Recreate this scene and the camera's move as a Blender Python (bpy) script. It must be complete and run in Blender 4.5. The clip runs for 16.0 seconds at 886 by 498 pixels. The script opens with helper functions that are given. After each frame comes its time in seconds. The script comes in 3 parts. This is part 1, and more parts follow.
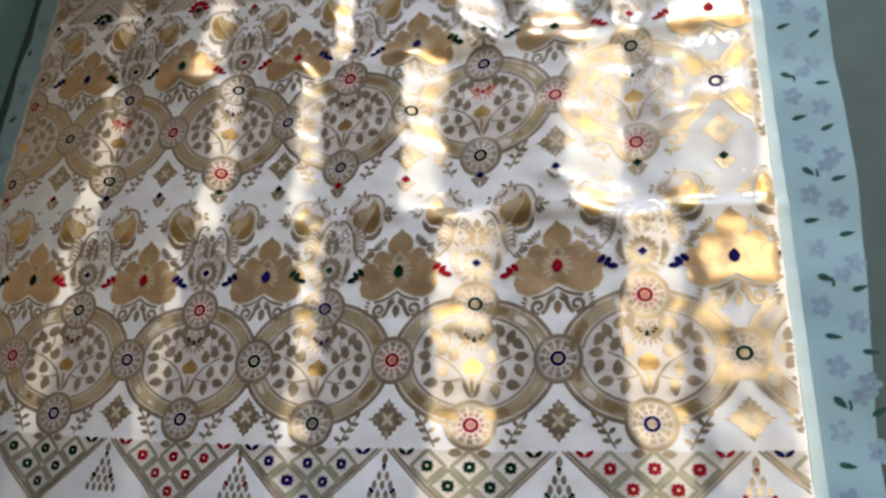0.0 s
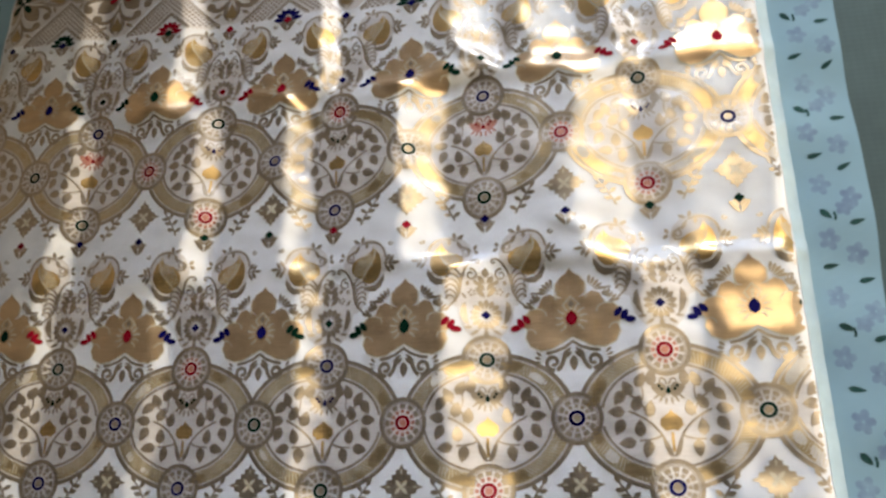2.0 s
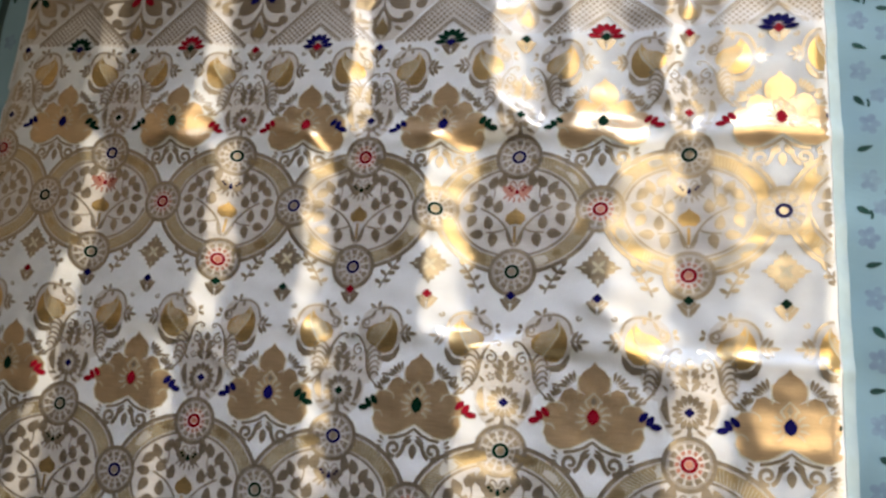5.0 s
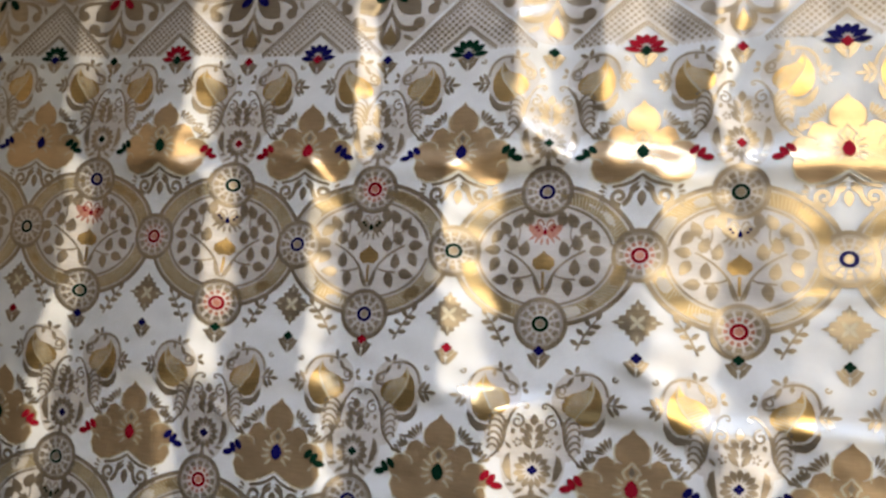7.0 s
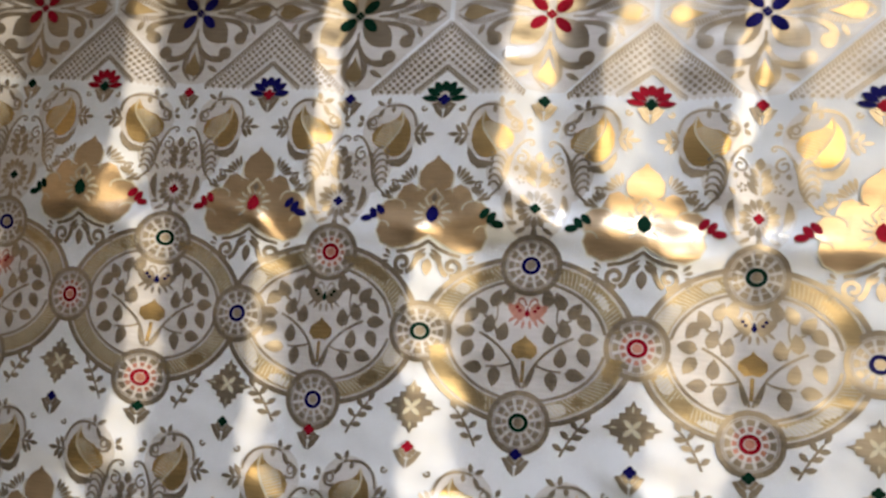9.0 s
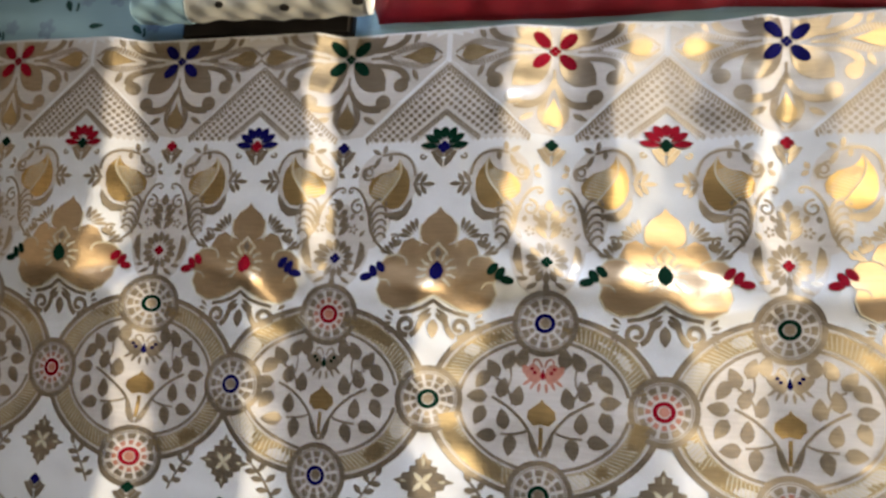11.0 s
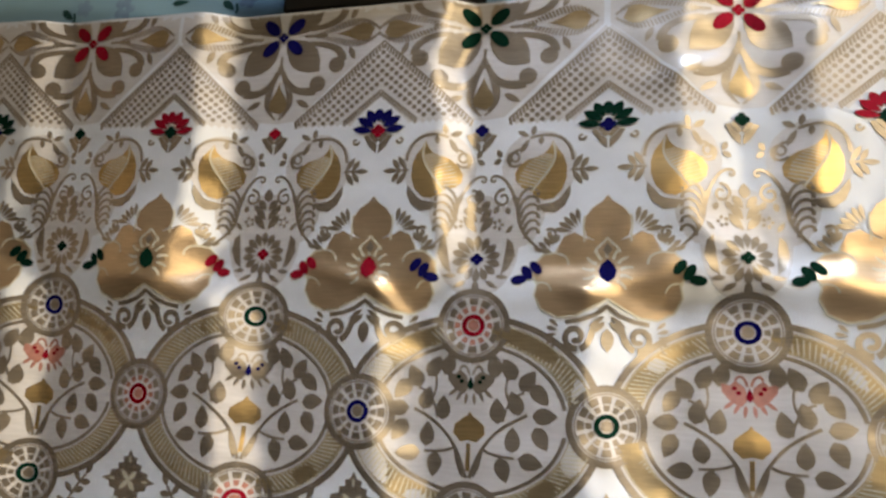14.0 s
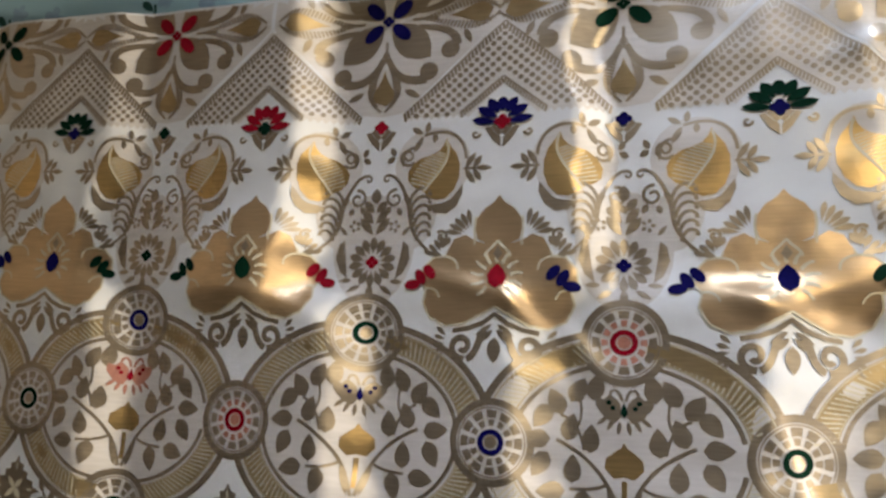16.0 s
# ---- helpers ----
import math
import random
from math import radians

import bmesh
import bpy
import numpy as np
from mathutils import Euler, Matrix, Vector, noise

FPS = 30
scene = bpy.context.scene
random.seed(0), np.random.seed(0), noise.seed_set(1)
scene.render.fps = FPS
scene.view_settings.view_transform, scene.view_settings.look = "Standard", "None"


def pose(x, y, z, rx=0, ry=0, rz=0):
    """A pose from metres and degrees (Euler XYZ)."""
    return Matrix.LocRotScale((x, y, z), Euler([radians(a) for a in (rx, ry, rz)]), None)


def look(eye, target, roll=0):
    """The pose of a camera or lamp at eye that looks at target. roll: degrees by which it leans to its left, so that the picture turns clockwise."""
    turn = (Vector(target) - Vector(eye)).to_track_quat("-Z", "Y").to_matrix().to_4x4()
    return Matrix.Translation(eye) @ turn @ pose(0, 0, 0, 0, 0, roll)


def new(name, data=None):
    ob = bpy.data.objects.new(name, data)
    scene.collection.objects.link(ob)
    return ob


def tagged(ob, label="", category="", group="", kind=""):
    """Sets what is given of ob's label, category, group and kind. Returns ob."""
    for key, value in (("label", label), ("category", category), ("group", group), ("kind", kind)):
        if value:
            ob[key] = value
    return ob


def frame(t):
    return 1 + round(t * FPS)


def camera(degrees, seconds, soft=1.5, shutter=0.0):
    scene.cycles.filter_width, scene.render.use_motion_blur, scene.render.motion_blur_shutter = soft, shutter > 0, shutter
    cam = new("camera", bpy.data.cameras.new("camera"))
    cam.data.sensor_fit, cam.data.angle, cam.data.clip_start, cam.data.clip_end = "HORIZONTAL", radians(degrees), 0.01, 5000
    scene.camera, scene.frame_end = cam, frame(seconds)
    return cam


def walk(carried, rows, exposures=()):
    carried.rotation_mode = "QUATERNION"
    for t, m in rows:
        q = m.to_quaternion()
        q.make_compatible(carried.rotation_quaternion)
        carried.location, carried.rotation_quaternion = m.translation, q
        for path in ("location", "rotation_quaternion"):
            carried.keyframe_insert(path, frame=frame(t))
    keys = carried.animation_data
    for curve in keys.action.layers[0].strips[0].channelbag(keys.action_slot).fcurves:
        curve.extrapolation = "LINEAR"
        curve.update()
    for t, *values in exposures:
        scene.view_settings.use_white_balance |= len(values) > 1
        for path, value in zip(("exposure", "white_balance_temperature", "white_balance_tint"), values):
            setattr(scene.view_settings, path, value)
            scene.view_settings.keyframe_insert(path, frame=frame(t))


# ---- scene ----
LENS = 65.4
cam = camera(LENS, 16.0, soft=2.8)
PATH = [
    (0, (0.281, -0.165, 0.616), (-0.206, 0.539, -1.192), -34.4),
    (0.5, (0.272, -0.145, 0.616), (-0.225, 0.479, -1.218), -39.3),
    (1, (0.254, -0.133, 0.612), (-0.242, 0.433, -1.241), -42.3),
    (1.5, (0.25, -0.108, 0.615), (-0.188, 0.527, -1.23), -35.5),
    (2, (0.238, -0.079, 0.621), (-0.15, 0.535, -1.242), -34.0),
    (2.5, (0.229, -0.084, 0.628), (-0.147, 0.513, -1.243), -32.7),
    (3, (0.228, -0.076, 0.628), (-0.163, 0.507, -1.245), -33.4),
    (3.5, (0.23, -0.05, 0.628), (-0.159, 0.515, -1.251), -32.6),
    (4, (0.234, -0.011, 0.626), (-0.199, 0.519, -1.253), -35.5),
    (6.5, (0.206, 0.115, 0.592), (-0.238, 0.446, -1.329), -50.1),
    (7, (0.2, 0.15, 0.578), (-0.258, 0.432, -1.349), -55.0),
    (7.5, (0.192, 0.175, 0.561), (-0.241, 0.437, -1.374), -55.0),
    (8, (0.192, 0.195, 0.539), (-0.213, 0.466, -1.4), -52.6),
    (8.5, (0.184, 0.21, 0.519), (-0.236, 0.432, -1.424), -58.5),
    (9, (0.184, 0.225, 0.502), (-0.205, 0.495, -1.441), -50.2),
    (9.5, (0.186, 0.242, 0.505), (-0.217, 0.545, -1.431), -48.5),
    (12, (0.154, 0.268, 0.441), (-0.223, 0.563, -1.501), -50.5),
    (12.5, (0.143, 0.272, 0.428), (-0.248, 0.58, -1.509), -50.9),
    (13, (0.119, 0.273, 0.418), (-0.285, 0.613, -1.511), -49.2),
    (13.5, (0.094, 0.263, 0.416), (-0.313, 0.64, -1.506), -45.8),
    (14, (0.064, 0.254, 0.411), (-0.353, 0.622, -1.51), -46.8),
    (14.5, (0.048, 0.255, 0.404), (-0.375, 0.635, -1.514), -46.1),
    (15, (0.03, 0.254, 0.398), (-0.389, 0.634, -1.52), -45.9),
    (15.5, (0.011, 0.256, 0.387), (-0.471, 0.634, -1.516), -50.3),
    (16, (-0.004, 0.258, 0.371), (-0.511, 0.655, -1.522), -50.5),
]
walk(cam, [(t, look(eye, target, roll)) for t, eye, target, roll in PATH])

# ---- light: low warm sun from the right, and three area lamps added as fill ----
SUN_ELEV, SUN_TURN = 4.8, -8.0          # degrees above the floor; degrees from +x towards +y (negative: from the near side)
world = bpy.data.worlds.new("sky")
world.use_nodes = True
scene.world = world
wn = world.node_tree
sky = wn.nodes.new("ShaderNodeTexSky")
sky.sky_type, sky.sun_disc = "NISHITA", False
sky.sun_elevation, sky.sun_rotation = radians(SUN_ELEV), radians(90 - SUN_TURN)
wn.links.new(sky.outputs[0], wn.nodes["Background"].inputs[0])
wn.nodes["Background"].inputs[1].default_value = 0.06


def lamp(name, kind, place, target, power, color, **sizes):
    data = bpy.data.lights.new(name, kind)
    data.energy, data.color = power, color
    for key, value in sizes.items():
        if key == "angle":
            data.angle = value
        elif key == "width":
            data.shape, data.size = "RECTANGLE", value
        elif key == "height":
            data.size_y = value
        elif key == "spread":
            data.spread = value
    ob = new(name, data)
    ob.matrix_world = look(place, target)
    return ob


sun_way = Vector((math.cos(radians(SUN_ELEV)) * math.cos(radians(SUN_TURN)), math.cos(radians(SUN_ELEV)) * math.sin(radians(SUN_TURN)), math.sin(radians(SUN_ELEV))))
lamp("sun", "SUN", sun_way * 5, (0, 0, 0), 2.15, (1.0, 0.91, 0.64), angle=radians(3.0))
# added warm lamp, for the gold's sheen on the right of the cloth
lamp("warm_sheen_fill", "AREA", (1.04, 0.98, 1.75), (0.30, 0.20, 0.0), 0.95, (1.0, 0.87, 0.52), width=1.3, height=1.2, spread=radians(46))
# added cool lamp, narrowed to brighten the middle of the cloth
lamp("cool_spot_fill", "AREA", (0.55, 1.69, 1.10), (0.19, -0.09, 0.0), 1.2, (0.68, 0.83, 1.0), width=0.9, height=1.15, spread=radians(27))
# added cool fill from behind the view
lamp("cool_rear_fill", "AREA", (-0.4, -2.39, 1.2), (0.1, 0.2, 0.2), 0.85, (0.74, 0.88, 1.0), width=1.5, height=1.8)
scene.view_settings.exposure = 1.24

# ---- materials ----


def material(name, color, rough=0.6, metal=0.0, spread=0.12, scale=60.0, bump=0.15, bump_scale=900.0, spec=0.5, sheen=0.0, color2=None, wavy=0.0, threads=False):
    m = bpy.data.materials.new(name)
    m.use_nodes = True
    nt = m.node_tree
    b = nt.nodes["Principled BSDF"]
    b.inputs["Roughness"].default_value, b.inputs["Metallic"].default_value = rough, metal
    b.inputs["Specular IOR Level"].default_value = spec
    b.inputs["Sheen Weight"].default_value = sheen
    geo = nt.nodes.new("ShaderNodeNewGeometry")
    n1 = nt.nodes.new("ShaderNodeTexNoise")
    n1.inputs["Scale"].default_value, n1.inputs["Detail"].default_value = scale, 4.0
    if threads:
        # fine streaks along the weft
        run = nt.nodes.new("ShaderNodeMapping")
        run.inputs["Scale"].default_value = (0.18, 3.2, 1.0)
        nt.links.new(geo.outputs["Position"], run.inputs["Vector"])
        nt.links.new(run.outputs[0], n1.inputs["Vector"])
    else:
        nt.links.new(geo.outputs["Position"], n1.inputs["Vector"])
    n2 = nt.nodes.new("ShaderNodeTexNoise")
    n2.inputs["Scale"].default_value, n2.inputs["Detail"].default_value = scale / 12, 3.0
    nt.links.new(geo.outputs["Position"], n2.inputs["Vector"])
    add = nt.nodes.new("ShaderNodeMath")
    add.operation = "ADD"
    nt.links.new(n1.outputs[0], add.inputs[0])
    nt.links.new(n2.outputs[0], add.inputs[1])
    ramp = nt.nodes.new("ShaderNodeValToRGB")
    half = nt.nodes.new("ShaderNodeMath")
    half.operation, half.inputs[1].default_value = "MULTIPLY", 0.5
    ramp.color_ramp.elements[0].position, ramp.color_ramp.elements[1].position = 0.35, 0.65
    nt.links.new(add.outputs[0], half.inputs[0])
    nt.links.new(half.outputs[0], ramp.inputs[0])
    dark = [max(0.0, c * (1 - spread)) for c in color]
    light = color2 or [min(1.0, c * (1 + spread)) for c in color]
    ramp.color_ramp.elements[0].color = (*dark, 1)
    ramp.color_ramp.elements[1].color = (*light, 1)
    nt.links.new(ramp.outputs[0], b.inputs["Base Color"])
    # threads running both ways
    weave = []
    for direction, f in (("X", 1.0), ("Y", 1.25)):
        w = nt.nodes.new("ShaderNodeTexWave")
        w.bands_direction = direction
        w.inputs["Scale"].default_value, w.inputs["Distortion"].default_value = bump_scale * f / 6.28, 0.6
        w.inputs["Detail"].default_value = 1.0
        nt.links.new(geo.outputs["Position"], w.inputs["Vector"])
        weave.append(w)
    mul = nt.nodes.new("ShaderNodeMath")
    mul.operation = "ADD"
    nt.links.new(weave[0].outputs[1], mul.inputs[0])
    nt.links.new(weave[1].outputs[1], mul.inputs[1])
    bm = nt.nodes.new("ShaderNodeBump")
    bm.inputs["Strength"].default_value, bm.inputs["Distance"].default_value = bump, 0.0006
    nt.links.new(mul.outputs[0], bm.inputs["Height"])
    nt.links.new(bm.outputs[0], b.inputs["Normal"])
    if wavy:
        n3 = nt.nodes.new("ShaderNodeTexNoise")
        n3.inputs["Scale"].default_value, n3.inputs["Detail"].default_value = 42.0, 2.5
        nt.links.new(geo.outputs["Position"], n3.inputs["Vector"])
        soft = nt.nodes.new("ShaderNodeBump")
        soft.inputs["Strength"].default_value, soft.inputs["Distance"].default_value = 1.0, wavy
        nt.links.new(n3.outputs[0], soft.inputs["Height"])
        nt.links.new(soft.outputs[0], bm.inputs["Normal"])
    return m


SILK = material("white_silk", (0.695, 0.68, 0.76), 0.45, 0.0, 0.05, 40, 0.06, 3200, 0.3, 0.05, wavy=0.0007)
GOLD = material("gold_zari_thread", (0.64, 0.42, 0.20), 0.31, 0.80, 0.16, 300, 0.06, 2600, wavy=0.0007, threads=True)
ROSE = material("rose_gold_thread", (0.60, 0.41, 0.265), 0.33, 0.68, 0.12, 300, 0.06, 2600, wavy=0.0007, threads=True)
BRONZE = material("bronze_zari_thread", (0.51, 0.37, 0.225), 0.31, 0.76, 0.14, 300, 0.06, 2600, wavy=0.0007, threads=True)
DIM = material("brown_zari_thread", (0.32, 0.25, 0.205), 0.42, 0.55, 0.14, 300, 0.06, 2600, wavy=0.0007, threads=True)
TAN = material("antique_zari_thread", (0.42, 0.335, 0.275), 0.34, 0.76, 0.16, 300, 0.06, 2600, wavy=0.0007, threads=True)
BACKING = material("cream_backing_weave", (0.605, 0.55, 0.575), 0.45, 0.12, 0.07, 200, 0.06, 2600, 0.4, wavy=0.0007, threads=True)
CREAM = material("cream_silk_thread", (0.60, 0.52, 0.42), 0.5, 0.0, 0.06, 200, 0.15, 2600)
RED = material("red_silk_thread", (0.26, 0.006, 0.02), 0.85, 0, 0.2, 400, 0.3, 2200, 0.05)
BLUE = material("blue_silk_thread", (0.005, 0.004, 0.075), 0.85, 0, 0.2, 400, 0.3, 2200, 0.05)
GREEN = material("green_silk_thread", (0.002, 0.020, 0.012), 0.85, 0, 0.2, 400, 0.3, 2200, 0.05)
SHEET = material("pale_blue_cotton", (0.27, 0.41, 0.53), 0.85, 0, 0.06, 30, 0.2, 2000, 0.2)
LEAFPRINT = material("dark_green_print", (0.018, 0.06, 0.06), 0.85, 0, 0.3, 300, 0.1, 2000, 0.2)
LILACPRINT = material("lilac_print", (0.20, 0.27, 0.43), 0.85, 0, 0.12, 120, 0.1, 2000, 0.2, color2=(0.27, 0.39, 0.53))
SELVEDGE = material("pale_blue_selvedge", (0.40, 0.50, 0.60), 0.7, 0, 0.06, 120, 0.15, 2600, 0.2)
FLOOR = material("grey_floor", (0.065, 0.100, 0.112), 0.7, 0, 0.18, 25, 0.1, 300, 0.4)
WALL = material("plaster_wall", (0.20, 0.18, 0.16), 0.9, 0, 0.06, 6, 0.05, 300, 0.2)
WOOD = material("dark_brown_wood", (0.010, 0.005, 0.004), 0.7, 0, 0.3, 60, 0.1, 300, 0.5)
REDCLOTH = material("red_cloth", (0.22, 0.006, 0.018), 0.6, 0, 0.25, 40, 0.2, 1500, 0.3)
COLORS = {"r": RED, "b": BLUE, "g": GREEN}
WORDS = {"r": "red", "b": "blue", "g": "dark green"}

# ---- the cloth's relief: packing folds, a sawtooth of soft ridges in three bands between two cross creases ----
CREASE_FAR, CREASE_NEAR = 0.309, 0.108
# x of each ridge's crest, its height, the length of its rise and of its fall
RIDGES_FAR = [(-0.345, 0.006, 0.11, 0.028), (-0.206, 0.010, 0.115, 0.026), (-0.030, 0.010, 0.14, 0.018), (0.120, 0.012, 0.13, 0.050), (0.194, 0.008, 0.034, 0.062), (0.287, 0.008, 0.040, 0.018), (0.335, 0.0035, 0.03, 0.11)]
RIDGES_MID = [(-0.326, 0.010, 0.13, 0.026), (-0.166, 0.012, 0.13, 0.032), (-0.059, 0.010, 0.08, 0.028), (0.064, 0.0135, 0.09, 0.046), (0.238, 0.013, 0.12, 0.056), (0.335, 0.0035, 0.04, 0.11)]
RIDGES_NEAR = [(-0.336, 0.0065, 0.12, 0.022), (-0.195, 0.0045, 0.11, 0.020), (-0.032, 0.010, 0.14, 0.026), (0.112, 0.017, 0.12, 0.056), (0.288, 0.014, 0.11, 0.050), (0.350, 0.004, 0.02, 0.09)]


def smooth(e0, e1, x):
    s = np.clip((x - e0) / (e1 - e0), 0, 1)
    return s * s * (3 - 2 * s)


def saw(x, ridges):
    h = np.zeros_like(x)
    for crest, high, rise, fall in ridges:
        for d in (-0.0039, -0.0026, -0.0013, 0.0, 0.0013, 0.0026, 0.0039):
            s = x - crest + d
            h += high / 7 * np.where(s < 0, np.clip(1 + s / rise, 0, 1), np.clip(1 - s / fall, 0, 1))
    return h


ripple_rng = random.Random(11)
RIPPLES = []
for _ in range(11):
    size, way = ripple_rng.uniform(0.022, 0.075), ripple_rng.uniform(0, math.pi)
    RIPPLES.append((math.tau / size * math.cos(way), math.tau / size * math.sin(way), ripple_rng.uniform(0, 6.28), 0.0042 * size))


# short sharp wrinkles by the cross creases: from, to, height, half width
CRUMPLES = [(-0.115, 0.322, -0.060, 0.306, 0.0026, 0.006), (-0.075, 0.318, -0.045, 0.288, 0.0024, 0.005), (-0.040, 0.300, -0.014, 0.268, 0.0022, 0.006),
            (0.040, 0.313, 0.085, 0.300, 0.0026, 0.006), (0.120, 0.350, 0.178, 0.308, 0.0034, 0.008), (0.235, 0.296, 0.300, 0.303, 0.0040, 0.007),
            (0.060, 0.262, 0.078, 0.205, 0.0018, 0.006), (0.205, 0.150, 0.262, 0.128, 0.0026, 0.007), (0.100, 0.100, 0.165, 0.116, 0.0024, 0.006),
            (0.260, 0.098, 0.330, 0.070, 0.0026, 0.008), (-0.150, 0.092, -0.110, 0.062, 0.0024, 0.006), (0.095, 0.432, 0.150, 0.452, 0.0028, 0.007),
            (-0.235, 0.312, -0.180, 0.300, 0.0024, 0.006), (0.325, 0.205, 0.420, 0.212, 0.0016, 0.006), (0.330, 0.110, 0.424, 0.106, 0.0022, 0.005)]


def relief(x, y):
    """Height of the brocade's face over its support."""
    x, y = np.asarray(x, float), np.asarray(y, float)
    wob = 0.004 * np.sin(31 * y + 7 * x) + 0.0025 * np.sin(83 * y + 2.0) + 0.0012 * np.sin(240 * y + 40 * x)
    far, mid, near = (saw(x + wob, r) for r in (RIDGES_FAR, RIDGES_MID, RIDGES_NEAR))
    cf = CREASE_FAR + 0.004 * np.sin(9 * x) + 0.02 * x * x
    cn = CREASE_NEAR + 0.003 * np.sin(11 * x + 1)
    a, b = smooth(cf - 0.014, cf + 0.014, y), smooth(cn - 0.012, cn + 0.012, y)
    h = a * far + (1 - a) * (b * mid + (1 - b) * near)
    right = smooth(-0.1, 0.25, x)
    h += (0.0012 + 0.0026 * right) * np.exp(-(((y - cf) / 0.012) ** 2)) + (0.001 + 0.0025 * right) * np.exp(-(((y - cn) / 0.010) ** 2))
    h += 0.008 * np.exp(-(((x + 0.228) / 0.035) ** 2) - ((y - 0.328) / 0.03) ** 2)
    for kx, ky, lag, amp in RIPPLES:
        h += amp * (0.6 + 0.7 * right) * np.sin(kx * x + ky * y + lag)
    for xa, ya, xb, yb, high, wide in CRUMPLES:
        dx, dy = xb - xa, yb - ya
        along = np.clip(((x - xa) * dx + (y - ya) * dy) / (dx * dx + dy * dy), 0, 1)
        off = np.hypot(x - xa - along * dx, y - ya - along * dy)
        h += high * np.sin(np.pi * (0.08 + 0.84 * along)) * np.exp(-((off / wide) ** 2))
    # the side edges sink on to the sheet
    h -= 0.0055 * (1 - smooth(0.0, 0.022, np.minimum(x - EDGE_L, EDGE_R + 0.009 - x)))
    return h - 0.003


def slopes(x, y, d=0.0012):
    gx = (relief(x + d, y) - relief(x - d, y)) / (2 * d)
    gy = (relief(x, y + d) - relief(x, y - d)) / (2 * d)
    n = np.stack([-gx, -gy, np.ones_like(gx)], 1)
    return n / np.linalg.norm(n, axis=1, keepdims=True)


COLS = [-0.5, 0.5, 1.0, 1.5, 2.0, 2.5, 3.0, 3.5, 4.0, 4.5, 5.0, 5.5, 6.5]
XS = [-0.52, -0.368, -0.299, -0.221, -0.146, -0.071, -0.004, 0.074, 0.150, 0.227, 0.304, 0.382, 0.537]


def column(c):
    """World x of pattern column c."""
    return float(np.interp(c, COLS, XS))


class Draw:
    """Collects flat woven shapes in the plane of the cloth: x, y in metres, and a layer."""

    def __init__(self, cx=0.0, cy=0.0, mirror=1):
        self.v, self.f, self.cx, self.cy, self.m, self.starts = [], [], cx, cy, mirror, []

    def put(self, x, y, layer):
        self.v.append((self.cx + self.m * x, self.cy + y, layer))
        return len(self.v) - 1

    def blob(self, pts, layer=0):
        """A filled outline that is seen whole from its middle."""
        self.starts.append(len(self.f))
        fine = []
        for (xa, ya), (xb, yb) in zip(pts, pts[1:] + pts[:1]):
            m = max(1, math.ceil(math.hypot(xb - xa, yb - ya) / 0.004))
            fine += [(xa + (xb - xa) * k / m, ya + (yb - ya) * k / m) for k in range(m)]
        pts = fine
        mx, my = sum(p[0] for p in pts) / len(pts), sum(p[1] for p in pts) / len(pts)
        n, deep = len(pts), max(1, math.ceil(max(math.hypot(x - mx, y - my) for x, y in pts) / 0.0045))
        c = self.put(mx, my, layer)
        last = None
        for r in range(1, deep + 1):
            now = [self.put(mx + (x - mx) * r / deep, my + (y - my) * r / deep, layer) for x, y in pts]
            for i in range(n):
                j = (i + 1) % n
                self.f.append((c, now[i], now[j]) if last is None else (last[i], now[i], now[j], last[j]))
            last = now
        return self

    def ellipse(self, x, y, a, b, turn=0.0, layer=0, n=12):
        ct, st = math.cos(radians(turn)), math.sin(radians(turn))
        ring = [(a * math.cos(k * math.tau / n), b * math.sin(k * math.tau / n)) for k in range(n)]
        return self.blob([(x + p * ct - q * st, y + p * st + q * ct) for p, q in ring], layer)

    def leaf(self, x, y, length, wide, turn, layer=0, full=0.45, n=7):
        """A pointed leaf from its base at x, y."""
        ct, st = math.cos(radians(turn)), math.sin(radians(turn))
        pts = []
        for side in (1, -1):
            for k in range(n):
                s = k / (n - 1)
                s = s if side > 0 else 1 - s
                if side < 0 and k in (0, n - 1):
                    continue
                e = s ** (math.log(0.5) / math.log(full))
                w = side * wide / 2 * math.sin(math.pi * e) ** 0.8 if 0 < s < 1 else 0.0
                pts.append((x + s * length * ct - w * st, y + s * length * st + w * ct))
        return self.blob(pts, layer)

    def strip(self, pts, wide, layer=0, taper=None):
        """A band of thread along a line."""
        self.starts.append(len(self.f))
        fine = [pts[0]]
        for (xa, ya), (xb, yb) in zip(pts, pts[1:]):
            m = max(1, math.ceil(math.hypot(xb - xa, yb - ya) / 0.006))
            fine += [(xa + (xb - xa) * k / m, ya + (yb - ya) * k / m) for k in range(1, m + 1)]
        pts = fine
        n = len(pts)
        last = None
        for k, (x, y) in enumerate(pts):
            x0, y0 = pts[max(0, k - 1)]
            x1, y1 = pts[min(n - 1, k + 1)]
            d = math.hypot(x1 - x0, y1 - y0) or 1e-9
            w = 1.2 * wide / 2 * (1 if taper is None else 1 + (taper - 1) * k / (n - 1))
            a = self.put(x - (y1 - y0) / d * w, y + (x1 - x0) / d * w, layer)
            b = self.put(x + (y1 - y0) / d * w, y - (x1 - x0) / d * w, layer)
            if last:
                self.f.append((last[0], last[1], b, a))
            last = (a, b)
        return self

    def curve(self, p0, p1, p2, p3, wide, layer=0, taper=None, n=12):
        out = []
        for k in range(n):
            s = k / (n - 1)
            w = ((1 - s) ** 3, 3 * s * (1 - s) ** 2, 3 * s * s * (1 - s), s ** 3)
